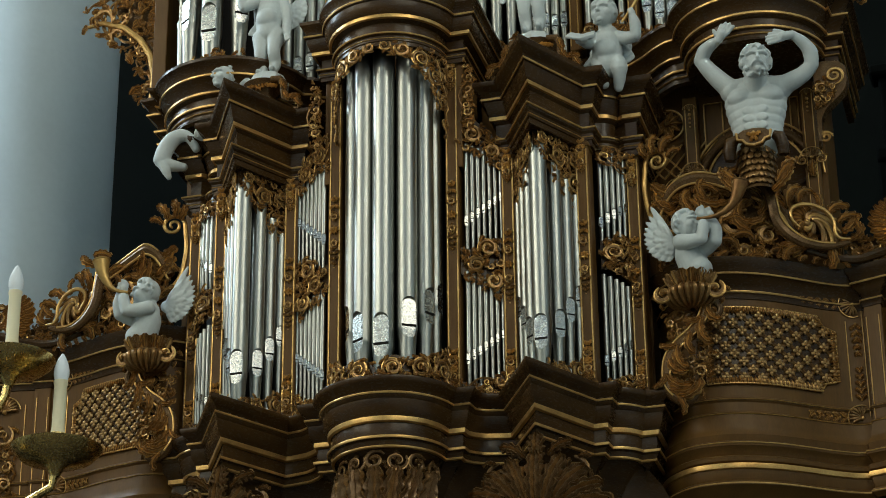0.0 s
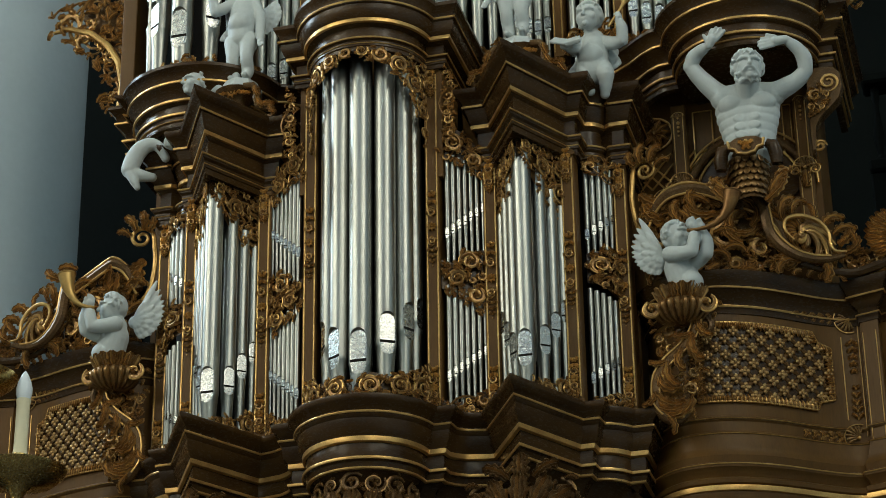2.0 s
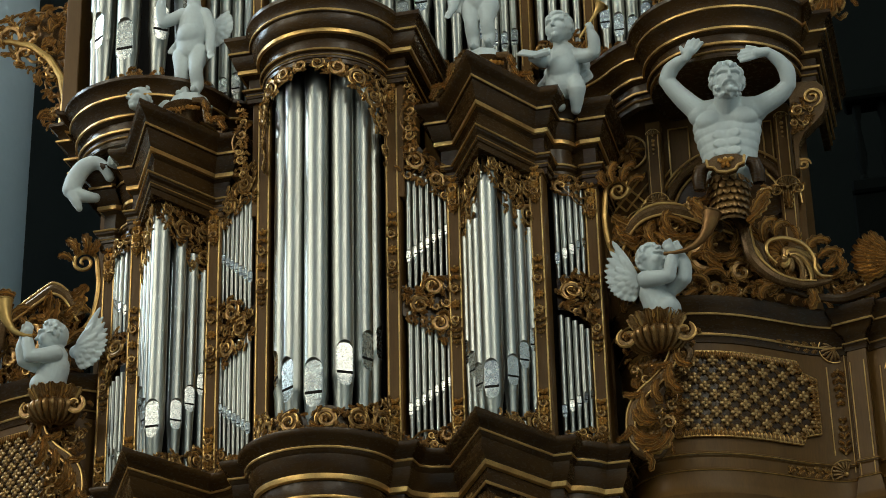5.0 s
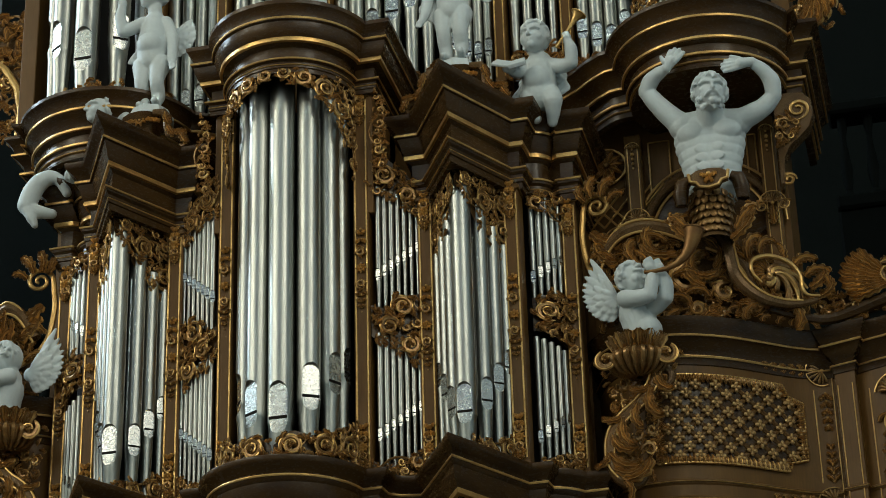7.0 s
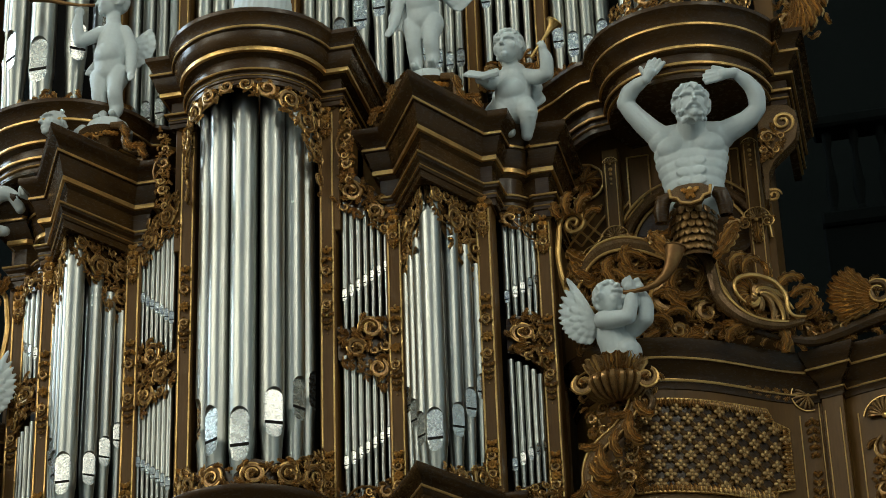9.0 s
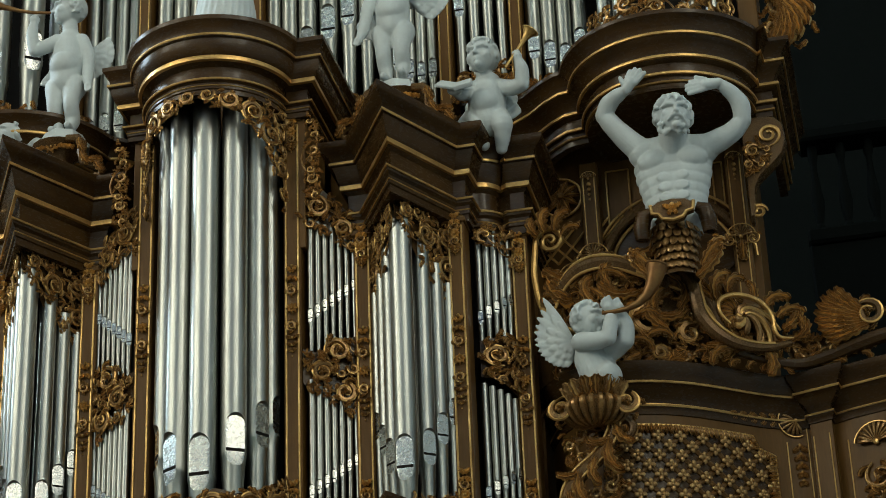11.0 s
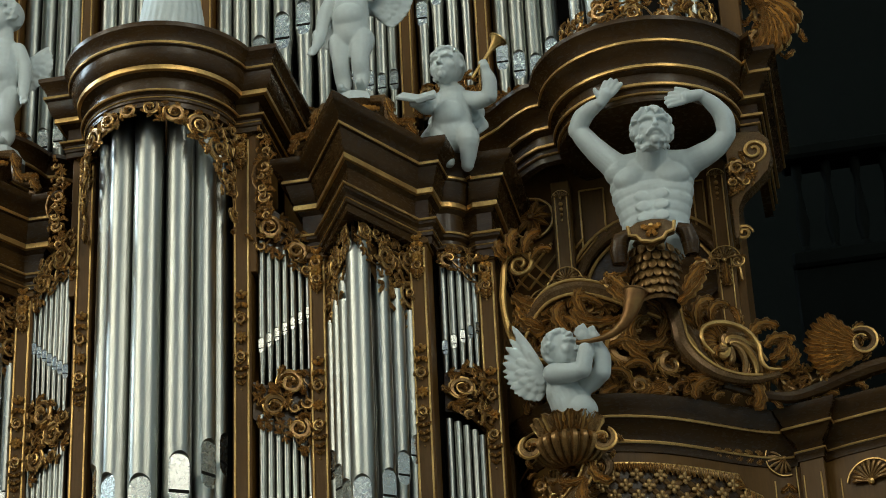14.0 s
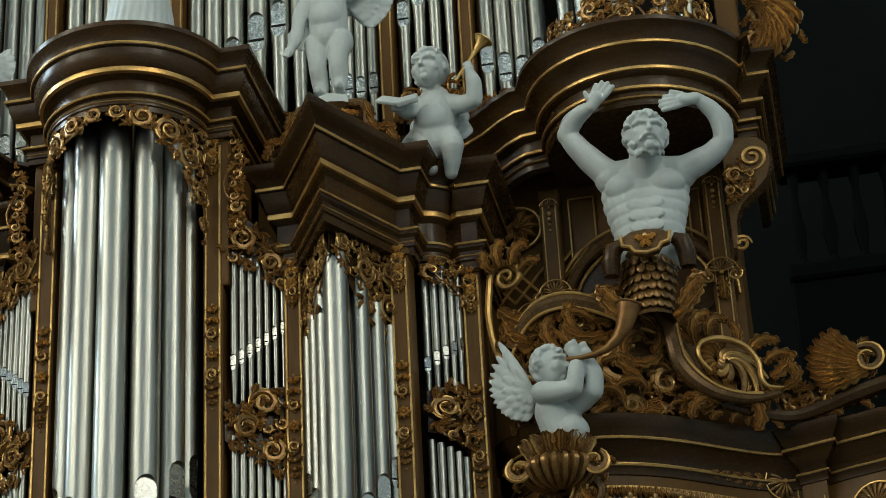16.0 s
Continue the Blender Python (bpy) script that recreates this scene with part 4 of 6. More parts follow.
    rail = [(1.93, 8.20), (1.99, 8.31), (2.08, 8.39), (2.2, 8.43), (2.32, 8.42), (2.45, 8.37), (2.58, 8.31), (2.70, 8.25), (2.80, 8.16), (2.86, 8.02), (2.87, 7.9)]
    ar = Mesh()
    flow(ar, [crest(u, v, 0.04) for u, v in rail], 0.045, 8, 0)
    rl = case_part("crest_rail", ar, [BROWNCARVE])
    for dv in (0.042, -0.042):
        ge = Mesh()
        flow(ge, [crest(u, v + dv, 0.07) for u, v in rail], 0.010, 8, 0)
        part("gilt_edge", ge, [GILT], rl)
    for seed, poly in ((1, [(1.90, 7.80), (2.05, 7.95), (1.95, 8.15), (2.05, 8.33), (2.25, 8.38), (2.5, 8.30), (2.72, 8.2), (2.80, 8.0), (2.8, 7.80)]), (2, [(2.80, 7.80), (2.84, 8.05), (2.80, 8.28), (2.95, 8.20), (3.08, 8.16), (3.14, 8.03), (3.2, 7.92), (3.2, 7.80)]),
                       (3, [(3.16, 7.98), (3.3, 7.98), (3.42, 7.98), (3.6, 7.94), (3.75, 7.92), (3.7, 7.86), (3.5, 7.80), (3.25, 7.82)])):
        m = Mesh()
        foliage(m, crest, poly, seed + 7, 0.12, 0.02, 0.020, tries=900, mats=(0, 1), w0=0.02, fill=1.6)
        board(m, crest, poly, 2, -0.02)
        case_part("crest_carving", m, [CARVED, GILT, BROWNCARVE])
    rng = random.Random(17)
    field = [(1.95, 7.84), (2.0, 8.22), (2.25, 8.36), (2.55, 8.30), (2.74, 8.20), (2.80, 8.0), (3.2, 7.86), (3.2, 7.82)]
    spots = []
    while len(spots) < 24:
        u, v = rng.uniform(1.95, 3.2), rng.uniform(7.82, 8.36)
        if inside(field, u, v) and all(math.hypot(u - a, v - b) > 0.085 for a, b in spots):
            spots.append((u, v))
    for u, v in spots:
        lf = Mesh()
        ln = rng.uniform(0.17, 0.27)
        leaf(lf, crest, u, v, rng.choice((-0.5, 0.5, 2.6, 3.6)) + rng.uniform(-0.4, 0.4), ln, ln * 0.17, 0.035, rng.choice((-2.2, 2.2)), 5, 0, 0.05)
        case_part("acanthus_leaf", lf, [CARVED, GILT])
    # S-shaped rocaille: brown stem, gilded oval rim, blades that run down from its eye
    st = Mesh()
    stem = [(2.669, 8.365), (2.732, 8.265), (2.752, 8.156), (2.771, 8.048), (2.833, 7.951), (2.923, 7.88), (3.031, 7.855), (3.13, 7.86), (3.25, 7.90)]
    flow(st, [crest(u, v, 0.10) for u, v in stem], [0.030, 0.040, 0.042, 0.042, 0.040, 0.036, 0.030, 0.026, 0.018], 9, 0)
    flow(st, [crest(u + 0.035, v + 0.02, 0.125) for u, v in stem[:-1]], 0.009, 6, 1)
    case_part("crest_stem", st, [BROWNCARVE, GILT])
    ov = Mesh()
    oval = [(2.93, 7.98), (2.882, 8.04), (2.874, 8.106), (2.906, 8.147), (2.991, 8.170), (3.099, 8.138), (3.161, 8.054), (3.168, 7.963), (3.20, 7.918), (3.27, 7.92)]
    flow(ov, [crest(u, v, 0.13) for u, v in oval], [0.007, 0.010, 0.013, 0.015, 0.016, 0.016, 0.014, 0.013, 0.010, 0.006], 8, 0)
    case_part("crest_rim", ov, [GILT])
    for k in range(9):
        bl = Mesh()
        pts = []
        for j in range(15):
            q = j / 14
            a = 0.5 + 0.62 * k - 2.3 * q
            rho = 0.012 + (0.125 + 0.02 * math.sin(2.1 * k)) * q
            pts.append(crest(3.005 + rho * math.cos(a) + 0.14 * q * q * (0.4 + 0.6 * (k > 4)), 8.05 + rho * math.sin(a) - 0.07 * q * q, 0.10 - 0.03 * q))
        bl.tube(pts, [0.005 + 0.015 * math.sin(math.pi * min(1, 0.10 + 0.86 * j / 14)) for j in range(15)], 7, 0)
        case_part("crest_blade", bl, [GILT if k % 2 else CARVED])
    lobes = Mesh()
    for k in range(6):
        a = 1.9 + 0.42 * k
        leaf(lobes, crest, 2.975 + 0.03 * math.cos(a), 8.075 + 0.03 * math.sin(a), a, 0.085, 0.030, 0.035, 0.7, 2, 0, 0.06)
    case_part("crest_shell", lobes, [CARVED, GILT])
    # upright curled leaves and the shell leaf at the end
    for u, v, a, ln, cu in ((2.86, 8.16, 1.7, 0.22, -1.9), (2.93, 8.20, 1.5, 0.17, -2.2), (3.06, 8.15, 1.2, 0.15, 1.6), (3.12, 8.11, 1.1, 0.20, -1.8), (3.19, 8.06, 0.9, 0.19, -1.9), (3.21, 7.99, 0.5, 0.20, 1.7), (3.27, 7.94, 0.3, 0.16, 2.2), (3.33, 7.97, 1.5, 0.16, 1.5)):
        lf = Mesh()
        leaf(lf, crest, u, v, a, ln, ln * 0.21, 0.045, cu, 5, 0, 0.06)
        case_part("acanthus_leaf", lf, [CARVED, GILT])
    for k in range(9):
        a = 2.45 + 0.15 * k
        lf = Mesh()
        leaf(lf, crest, 3.70, 8.06 - 0.008 * k, a, 0.25 + 0.06 * math.sin(k * 0.4), 0.040, 0.05, -0.5, 4, 0, 0.04)
        case_part("acanthus_leaf", lf, [CARVED, GILT])
    tip = Mesh()
    scroll(tip, crest, 3.71, 8.06, 0.085, 2.4, -1, 1.3, 0.022, 0.06, 0, 4, 0.035)
    case_part("crest_scroll", tip, [BROWNCARVE, GILT])
    sm = Mesh()
    flow(sm, [crest(u, v, 0.03) for u, v in ((2.95, 7.84), (3.15, 7.80), (3.3, 7.80), (3.45, 7.83), (3.6, 7.88), (3.8, 7.93), (4.1, 7.95), (4.6, 7.9))], [0.02, 0.03, 0.035, 0.04, 0.045, 0.045, 0.04, 0.03], 8, 0)
    case_part("crest_rail", sm, [DARKWOOD])

    # console under the trumpeting cherub
    def con(u, v, w=0.0, s=s):
        return Vector((wing_x(s, u), 0.92 - w, v))
    cb = Mesh()
    cb.lathe((wing_x(s, 2.15), 0.85, 7.345), [(0.02, 0.0), (0.07, 0.004), (0.13, 0.03), (0.165, 0.075), (0.17, 0.11), (0.145, 0.14), (0.11, 0.16), (0.10, 0.21)], 22, 0)
    bowl = case_part("console_shell", cb, [CARVED])
    for k in range(11):
        a = math.pi + math.pi * (k + 0.5) / 11
        rb = Mesh()
        flow(rb, [(wing_x(s, 2.15) + r * math.cos(a), 0.85 + r * math.sin(a), 7.345 + z) for r, z in ((0.06, 0.0), (0.135, 0.025), (0.175, 0.075), (0.185, 0.11), (0.155, 0.145))], [0.008, 0.016, 0.021, 0.021, 0.010], 6, 0)
        part("gadroon", rb, [CARVED], bowl)
    for q in (-1, 1):
        sc = Mesh()
        scroll(sc, con, 2.15 + q * 0.185, 7.44, 0.065, math.pi / 2 - q * 0.5, -q, 1.2, 0.022, 0.16, 0, 4, 0.024)
        part("volute", sc, [CARVED, GILT], bowl)
    for k in range(8):
        a = math.pi + math.pi * (k + 0.5) / 8
        def rim(u, v, w=0.0, a=a, s=s):
            rr = 0.125 + w + 0.25 * v + 3.0 * v * v
            return Vector((wing_x(s, 2.15) + rr * math.cos(a) - u * math.sin(a), 0.85 + rr * math.sin(a) + u * math.cos(a), 7.50 + v * (1 - 0.9 * v)))
        lf = Mesh()
        leaf(lf, rim, 0, 0, math.pi / 2, 0.10, 0.046, 0.022, 0.01 if k % 2 else -0.01, 2, 0)
        part("acanthus_leaf", lf, [CARVED, GILT], bowl)
    cs = Mesh()
    curve = [(2.285, 7.345), (2.265, 7.31), (2.29, 7.275), (2.335, 7.29), (2.345, 7.34), (2.31, 7.385), (2.255, 7.37), (2.22, 7.27), (2.14, 7.17), (2.04, 7.09), (1.965, 6.99), (1.94, 6.87), (1.955, 6.76), (2.01, 6.68), (2.08, 6.655), (2.135, 6.69), (2.14, 6.745), (2.10, 6.77), (2.075, 6.745)]
    flow(cs, [con(u, v, 0.07) for u, v in curve], [0.012, 0.014, 0.018, 0.022, 0.026, 0.030, 0.034, 0.040, 0.044, 0.046, 0.046, 0.044, 0.042, 0.038, 0.032, 0.026, 0.022, 0.018, 0.014], 9, 0)
    for off in (-0.034, 0.034):
        flow(cs, [con(u + off * 0.8, v - off * 0.5, 0.105) for u, v in curve[6:14]], 0.008, 6, 1)
    case_part("console_scroll", cs, [BROWNCARVE, GILT])
    for k in range(6, 14):
        (u0, v0), (u1, v1) = curve[k], curve[k + 1]
        a = math.atan2(v1 - v0, u1 - u0)
        for q, ln in (((1, 0.24), (-1, 0.15)) if k % 2 else ((1, 0.19),)):
            lf = Mesh()
            leaf(lf, con, u0, v0, a + q * 0.35, ln, ln * 0.19, 0.035, q * 1.9, 4, 0, 0.085)
            case_part("acanthus_leaf", lf, [CARVED, GILT])
    cf = Mesh()
    foliage(cf, con, [(1.93, 7.34), (1.95, 7.16), (2.03, 7.14), (2.14, 7.22), (2.17, 7.30), (2.05, 7.40)], 6, 0.07, 0.02, 0.013)
    foliage(cf, con, [(2.02, 6.78), (2.03, 6.95), (2.12, 7.08), (2.24, 7.16), (2.26, 6.98), (2.22, 6.80), (2.16, 6.66)], 8, 0.085, 0.02, 0.013)
    case_part("carving", cf, [CARVED, GILT])

# ---- statues ----
def statue(name, pieces, label, voxel=0.006, smooth=2, group=""):
    """One closed figure of joined rounded masses, as carved from one block."""
    m = Mesh()
    for p in pieces:
        if p[0] == "b":
            m.ball(p[1], p[2], 24, 16, 0, p[3] if len(p) > 3 else None)
        elif p[0] == "x":
            k = Mesh()
            h = p[2]
            k.box((-h[0], -h[1], -h[2]), h)
            base = len(m.v)
            m.v.extend(tuple(Vector(p[1]) + p[3] @ Vector(q)) for q in k.v)
            for f in k.f:
                m.face([base + i for i in f])
        else:
            m.tube(p[1], p[2], 22, 0)
            for q, r in ((p[1][0], p[2][0]), (p[1][-1], p[2][-1])):
                m.ball(q, r, 20, 12)
    ob = tagged(new(name, m.data(name, MARBLE, 0)), label=label, category="statue", group=group)
    rm = ob.modifiers.new("remesh", "REMESH")
    rm.mode, rm.voxel_size, rm.use_smooth_shade = "VOXEL", voxel, True
    sm = ob.modifiers.new("smooth", "SMOOTH")
    sm.iterations, sm.factor = smooth, 0.5
    return ob


def wing(root, a0, a1, l0, l1, n, s=1, w=0.030):
    """Three overlapping rows of flat feathers that fan out from the root, from a0 to a1 degrees."""
    root = Vector(root)
    out = []
    for row, (share, push) in enumerate(((1.0, 0.0), (0.70, -0.015), (0.45, -0.028))):
        cnt = n + 4 - 2 * row
        for k in range(cnt):
            u = (k + 0.5 * (row % 2)) / (cnt - 1)
            a = radians(a0 + (a1 - a0) * min(1, u))
            ln = (l0 + (l1 - l0) * min(1, u) ** 0.55) * share
            d = Vector((s * math.cos(a), 0, math.sin(a)))
            turn = Matrix((d, Vector((0, 1, 0)), Vector((-d.z, 0, d.x)))).transposed()
            c = root + d * ln * 0.54 + Vector((0, push + (0.004 if k % 2 else -0.004), 0))
            out.append(("b", tuple(c), (ln * 0.5, 0.009, w * (1.0 - 0.15 * row)), turn))
    out.append(("b", tuple(root), (0.05, 0.035, 0.05)))
    return out


def hand_of(wrist, tips, thumb=None, r=0.015):
    """A palm and fingers from the wrist to the finger tips."""
    wv = Vector(wrist)
    mid = sum((Vector(t) for t in tips), Vector()) / len(tips)
    palm = wv.lerp(mid, 0.40)
    out = [("l", [wv, palm], [r * 1.9, r * 2.2])]
    for t in tips:
        kn = palm.lerp(Vector(t), 0.42) + (Vector(t) - mid) * 0.35
        out.append(("l", [palm + (Vector(t) - mid) * 0.55, kn, Vector(t)], [r * 1.1, r * 1.05, r * 0.8]))
    if thumb:
        out.append(("l", [wv.lerp(palm, 0.5), wv.lerp(Vector(thumb), 0.6), Vector(thumb)], [r * 1.2, r * 1.05, r * 0.8]))
    return out


def head(c, r, turn, seed, beard=False, n=70):
    """turn: the way the face looks, in degrees from the front towards +x."""
    c = Vector(c)
    R = Euler((0, 0, radians(turn))).to_matrix()
    f, side, up = R @ Vector((0, -1, -0.04)), R @ Vector((1, 0, 0)), Vector((0, 0, 1))
    at = lambda a, b, d: tuple(c + f * a * r + side * b * r + up * d * r)
    P = [("b", at(-0.10, 0, 0.08), (r * 0.78, r * 0.88, r * 0.88), R), ("b", at(0.28, 0, -0.26), (r * 0.62, r * 0.60, r * 0.70), R)]
    P.append(("l", [at(0.88, 0, 0.14), at(0.98, 0, -0.08), at(1.03, 0, -0.20)], [r * 0.065, r * 0.085, r * 0.12]))
    P.append(("b", at(0.95, 0, -0.23), (r * 0.16, r * 0.08, r * 0.07), R))
    for q in (-1, 1):
        P.append(("l", [at(0.88, q * 0.10, 0.20), at(0.82, q * 0.34, 0.25), at(0.62, q * 0.55, 0.18)], [r * 0.095, r * 0.10, r * 0.075]))
        P.append(("b", at(0.68, q * 0.29, 0.01), (r * 0.13, r * 0.09, r * 0.075), R))
        P.append(("b", at(0.52, q * (0.36 if not beard else 0.34), -0.26 if not beard else -0.14), r * (0.29 if not beard else 0.24)))
        P.append(("b", at(-0.02, q * 0.78, -0.06), (r * 0.09, r * 0.15, r * 0.20), R))
    P.append(("b", at(0.84, 0, -0.43), (r * 0.19, r * 0.09, r * 0.05), R))
    P.append(("b", at(0.82, 0, -0.53), (r * 0.15, r * 0.09, r * 0.055), R))
    P.append(("b", at(0.68, 0, -0.74), r * 0.20))
    rng = random.Random(seed)

    def lock(d, t, ln, rad, base):
        pts = [c + Vector((base[0] * q.x, base[1] * q.y, base[2] * q.z)) * r + up * r * 0.05 for q in ((d * math.cos(a) + t * math.sin(a)) * (1 + 0.05 * math.sin(a * 6)) for a in (0, ln * 0.33, ln * 0.66, ln))]
        P.append(("l", pts, [r * rad * k for k in (0.8, 1.0, 0.95, 0.5)]))
    k = 0
    while k < n:
        d = Vector((rng.gauss(0, 1), rng.gauss(0, 1), rng.gauss(0, 1))).normalized()
        lim = 0.30 if d.z > 0.55 else 0.05
        if d.z < -0.45 or (d.dot(f) > lim and d.z < 0.62):
            continue
        t = d.cross(Vector((rng.gauss(0, 1), rng.gauss(0, 1), rng.gauss(0, 1)))).normalized()
        lock(d, t, rng.uniform(0.35, 0.6), rng.uniform(0.075, 0.115), (0.82, 0.92, 0.92))
        k += 1
    if beard:
        for i in range(34):
            a, z = rng.uniform(-1.2, 1.2), rng.uniform(0.42, 0.92)
            d = (f * math.cos(a) + side * math.sin(a)) * (0.72 if z < 0.75 else 0.56)
            p = c + d * r - up * z * r
            q = p - up * r * rng.uniform(0.14, 0.24) + side * r * rng.uniform(-0.10, 0.10) - f * r * 0.05
            P.append(("l", [p, p.lerp(q, 0.5) + d * r * 0.07, q], [r * 0.075, r * 0.085, r * 0.045]))
        for q in (-1, 1):
            P.append(("l", [at(0.95, q * 0.04, -0.34), at(0.90, q * 0.20, -0.40), at(0.76, q * 0.36, -0.56)], [r * 0.08, r * 0.085, r * 0.05]))
    return P


def trumpet(name, pts, r0, r1, mat, label, bend=2.6):
    m = Mesh()
    n = len(pts)
    rad = [r0 + (r1 - r0) * (k / (n - 1)) ** bend for k in range(n)]
    m.tube(pts, rad, 16, 0, False)
    m.tube(pts, [max(0.003, q - 0.005) for q in rad], 16, 0, False)
    e = Vector(pts[-1]) - Vector(pts[-2])
    e.normalize()
    side = e.cross(Vector((0, 1, 0.2))).normalized()
    b = side.cross(e)
    c = Vector(pts[-1])
    m.tube([c + (side * math.cos(2 * math.pi * k / 20) + b * math.sin(2 * math.pi * k / 20)) * r1 for k in range(21)], 0.006, 6, 0, False)
    return tagged(new(name, m.data(name, mat)), label=label, category="trumpet")


# half figures with horns on the consoles
def half_cherub(s, label):
    x = lambda u: wing_x(s, u)
    P = head((x(2.150), 0.74, 7.965), 0.110, s * 66, 3 + s)
    P += [limb([(x(2.175), 0.85, 7.56), (x(2.19), 0.83, 7.60), (x(2.185), 0.81, 7.66), (x(2.15), 0.80, 7.75), (x(2.13), 0.79, 7.83)], [0.098, 0.122, 0.112, 0.102, 0.07]), ("b", (x(2.235), 0.78, 7.62), (0.085, 0.10, 0.085)), limb([(x(2.13), 0.78, 7.84), (x(2.145), 0.76, 7.92)], [0.06, 0.055])]
    P += [limb([(x(2.11), 0.70, 7.815), (x(2.20), 0.655, 7.79), (x(2.275), 0.63, 7.785)], [0.056, 0.052, 0.045]), limb([(x(2.275), 0.63, 7.785), (x(2.295), 0.62, 7.87), (x(2.305), 0.62, 7.935)], [0.045, 0.043, 0.030])]
    P += [limb([(x(2.14), 0.88, 7.80), (x(2.27), 0.78, 7.77), (x(2.365), 0.69, 7.785)], [0.058, 0.055, 0.048]), limb([(x(2.365), 0.69, 7.785), (x(2.375), 0.67, 7.86), (x(2.355), 0.65, 7.93)], [0.048, 0.046, 0.033])]
    P += hand_of((x(2.305), 0.62, 7.94), [(x(2.255), 0.60, 7.985), (x(2.265), 0.59, 8.0), (x(2.28), 0.585, 8.01), (x(2.30), 0.58, 8.015)], None, 0.015)
    P += hand_of((x(2.355), 0.65, 7.94), [(x(2.32), 0.61, 7.99), (x(2.33), 0.61, 8.005), (x(2.345), 0.61, 8.01)], None, 0.015)
    P += wing((x(2.045), 0.90, 7.90), 118, 250, 0.350, 0.150, 11, s, 0.027)
    return statue("cherub_statue", P, label, group="trumpeting cherubs")


half_cherub(1, "white half-length winged cherub blowing a brown horn")
half_cherub(-1, "white half-length winged cherub blowing a gilded horn")
trumpet("horn", [(2.255, 0.60, 7.93), (2.33, 0.59, 7.925), (2.40, 0.585, 7.93), (2.46, 0.58, 7.95), (2.51, 0.58, 7.99), (2.545, 0.575, 8.04), (2.57, 0.57, 8.10), (2.585, 0.57, 8.165)], 0.011, 0.062, BRONZE, "brown tapering horn held by a white cherub", 1.9)
trumpet("horn", [(-2.10, 0.60, 7.92), (-2.15, 0.59, 7.925), (-2.20, 0.585, 7.945), (-2.24, 0.58, 7.975), (-2.27, 0.58, 8.02), (-2.295, 0.575, 8.07), (-2.31, 0.57, 8.13), (-2.32, 0.57, 8.195)], 0.011, 0.066, GOLDHORN, "bright gilded horn held by a white cherub", 1.9)

# bearded giant that carries the round tower
P = head((2.745, 0.69, 9.172), 0.134, 14, 9, True, 80)
for k, hw in enumerate((0.186, 0.182, 0.186, 0.198, 0.214, 0.228, 0.234, 0.215)):
    P.append(("b", (2.697, 0.93, 8.60 + 0.062 * k), (hw, 0.125 + 0.002 * k, 0.125)))
P += [("b", (2.61, 0.865, 8.985), (0.118, 0.080, 0.080)), ("b", (2.795, 0.865, 8.98), (0.118, 0.080, 0.080)), limb([(2.71, 0.87, 9.03), (2.725, 0.80, 9.13)], [0.088, 0.085])]
P += [limb([(2.71, 0.89, 9.10), (2.62, 0.90, 9.085), (2.53, 0.90, 9.07)], [0.07, 0.080, 0.090]), limb([(2.71, 0.89, 9.10), (2.80, 0.90, 9.075), (2.89, 0.90, 9.05)], [0.07, 0.080, 0.090])]
for k in range(3):
    for q in (-1, 1):
        P.append(("b", (2.70 + q * 0.048, 0.806 - 0.002 * k, 8.85 - 0.068 * k), (0.046, 0.010, 0.030)))
P += [limb([(2.54, 0.90, 9.07), (2.45, 0.87, 9.16), (2.375, 0.84, 9.25), (2.325, 0.82, 9.325)], [0.084, 0.070, 0.061, 0.052]), limb([(2.325, 0.82, 9.32), (2.36, 0.79, 9.375), (2.415, 0.75, 9.40), (2.478, 0.71, 9.41)], [0.052, 0.055, 0.045, 0.031])]
P += [limb([(2.88, 0.90, 9.05), (2.98, 0.87, 9.075), (3.07, 0.85, 9.11), (3.135, 0.83, 9.165)], [0.084, 0.070, 0.061, 0.052]), limb([(3.135, 0.83, 9.165), (3.135, 0.80, 9.25), (3.095, 0.76, 9.315), (3.03, 0.71, 9.365)], [0.052, 0.056, 0.046, 0.032])]
P += hand_of((2.482, 0.70, 9.405), [(2.515, 0.675, 9.515), (2.548, 0.67, 9.522), (2.578, 0.67, 9.512), (2.602, 0.675, 9.490)], (2.455, 0.675, 9.478), 0.016)
P += hand_of((3.025, 0.70, 9.365), [(2.862, 0.67, 9.380), (2.842, 0.665, 9.352), (2.840, 0.665, 9.325), (2.852, 0.67, 9.302)], (2.90, 0.67, 9.405), 0.016)
statue("giant_statue", P, "white bearded giant carrying a round organ tower on raised arms", 0.0055, 2)

# cherub with a book and trumpet on the curved cornice
P = head((1.632, 0.70, 9.722), 0.118, -12, 21)
P += [limb([(1.63, 0.80, 9.33), (1.63, 0.79, 9.42), (1.635, 0.79, 9.51), (1.64, 0.79, 9.57)], [0.112, 0.116, 0.108, 0.088]), ("b", (1.63, 0.725, 9.42), (0.09, 0.08, 0.085)), limb([(1.635, 0.77, 9.58), (1.625, 0.74, 9.66)], [0.055, 0.05])]
P += [limb([(1.575, 0.79, 9.34), (1.575, 0.76, 9.28), (1.585, 0.77, 9.22), (1.60, 0.79, 9.16)], [0.076, 0.064, 0.050, 0.036]), limb([(1.69, 0.79, 9.33), (1.725, 0.74, 9.26), (1.72, 0.76, 9.19), (1.705, 0.79, 9.12)], [0.078, 0.066, 0.050, 0.036])]
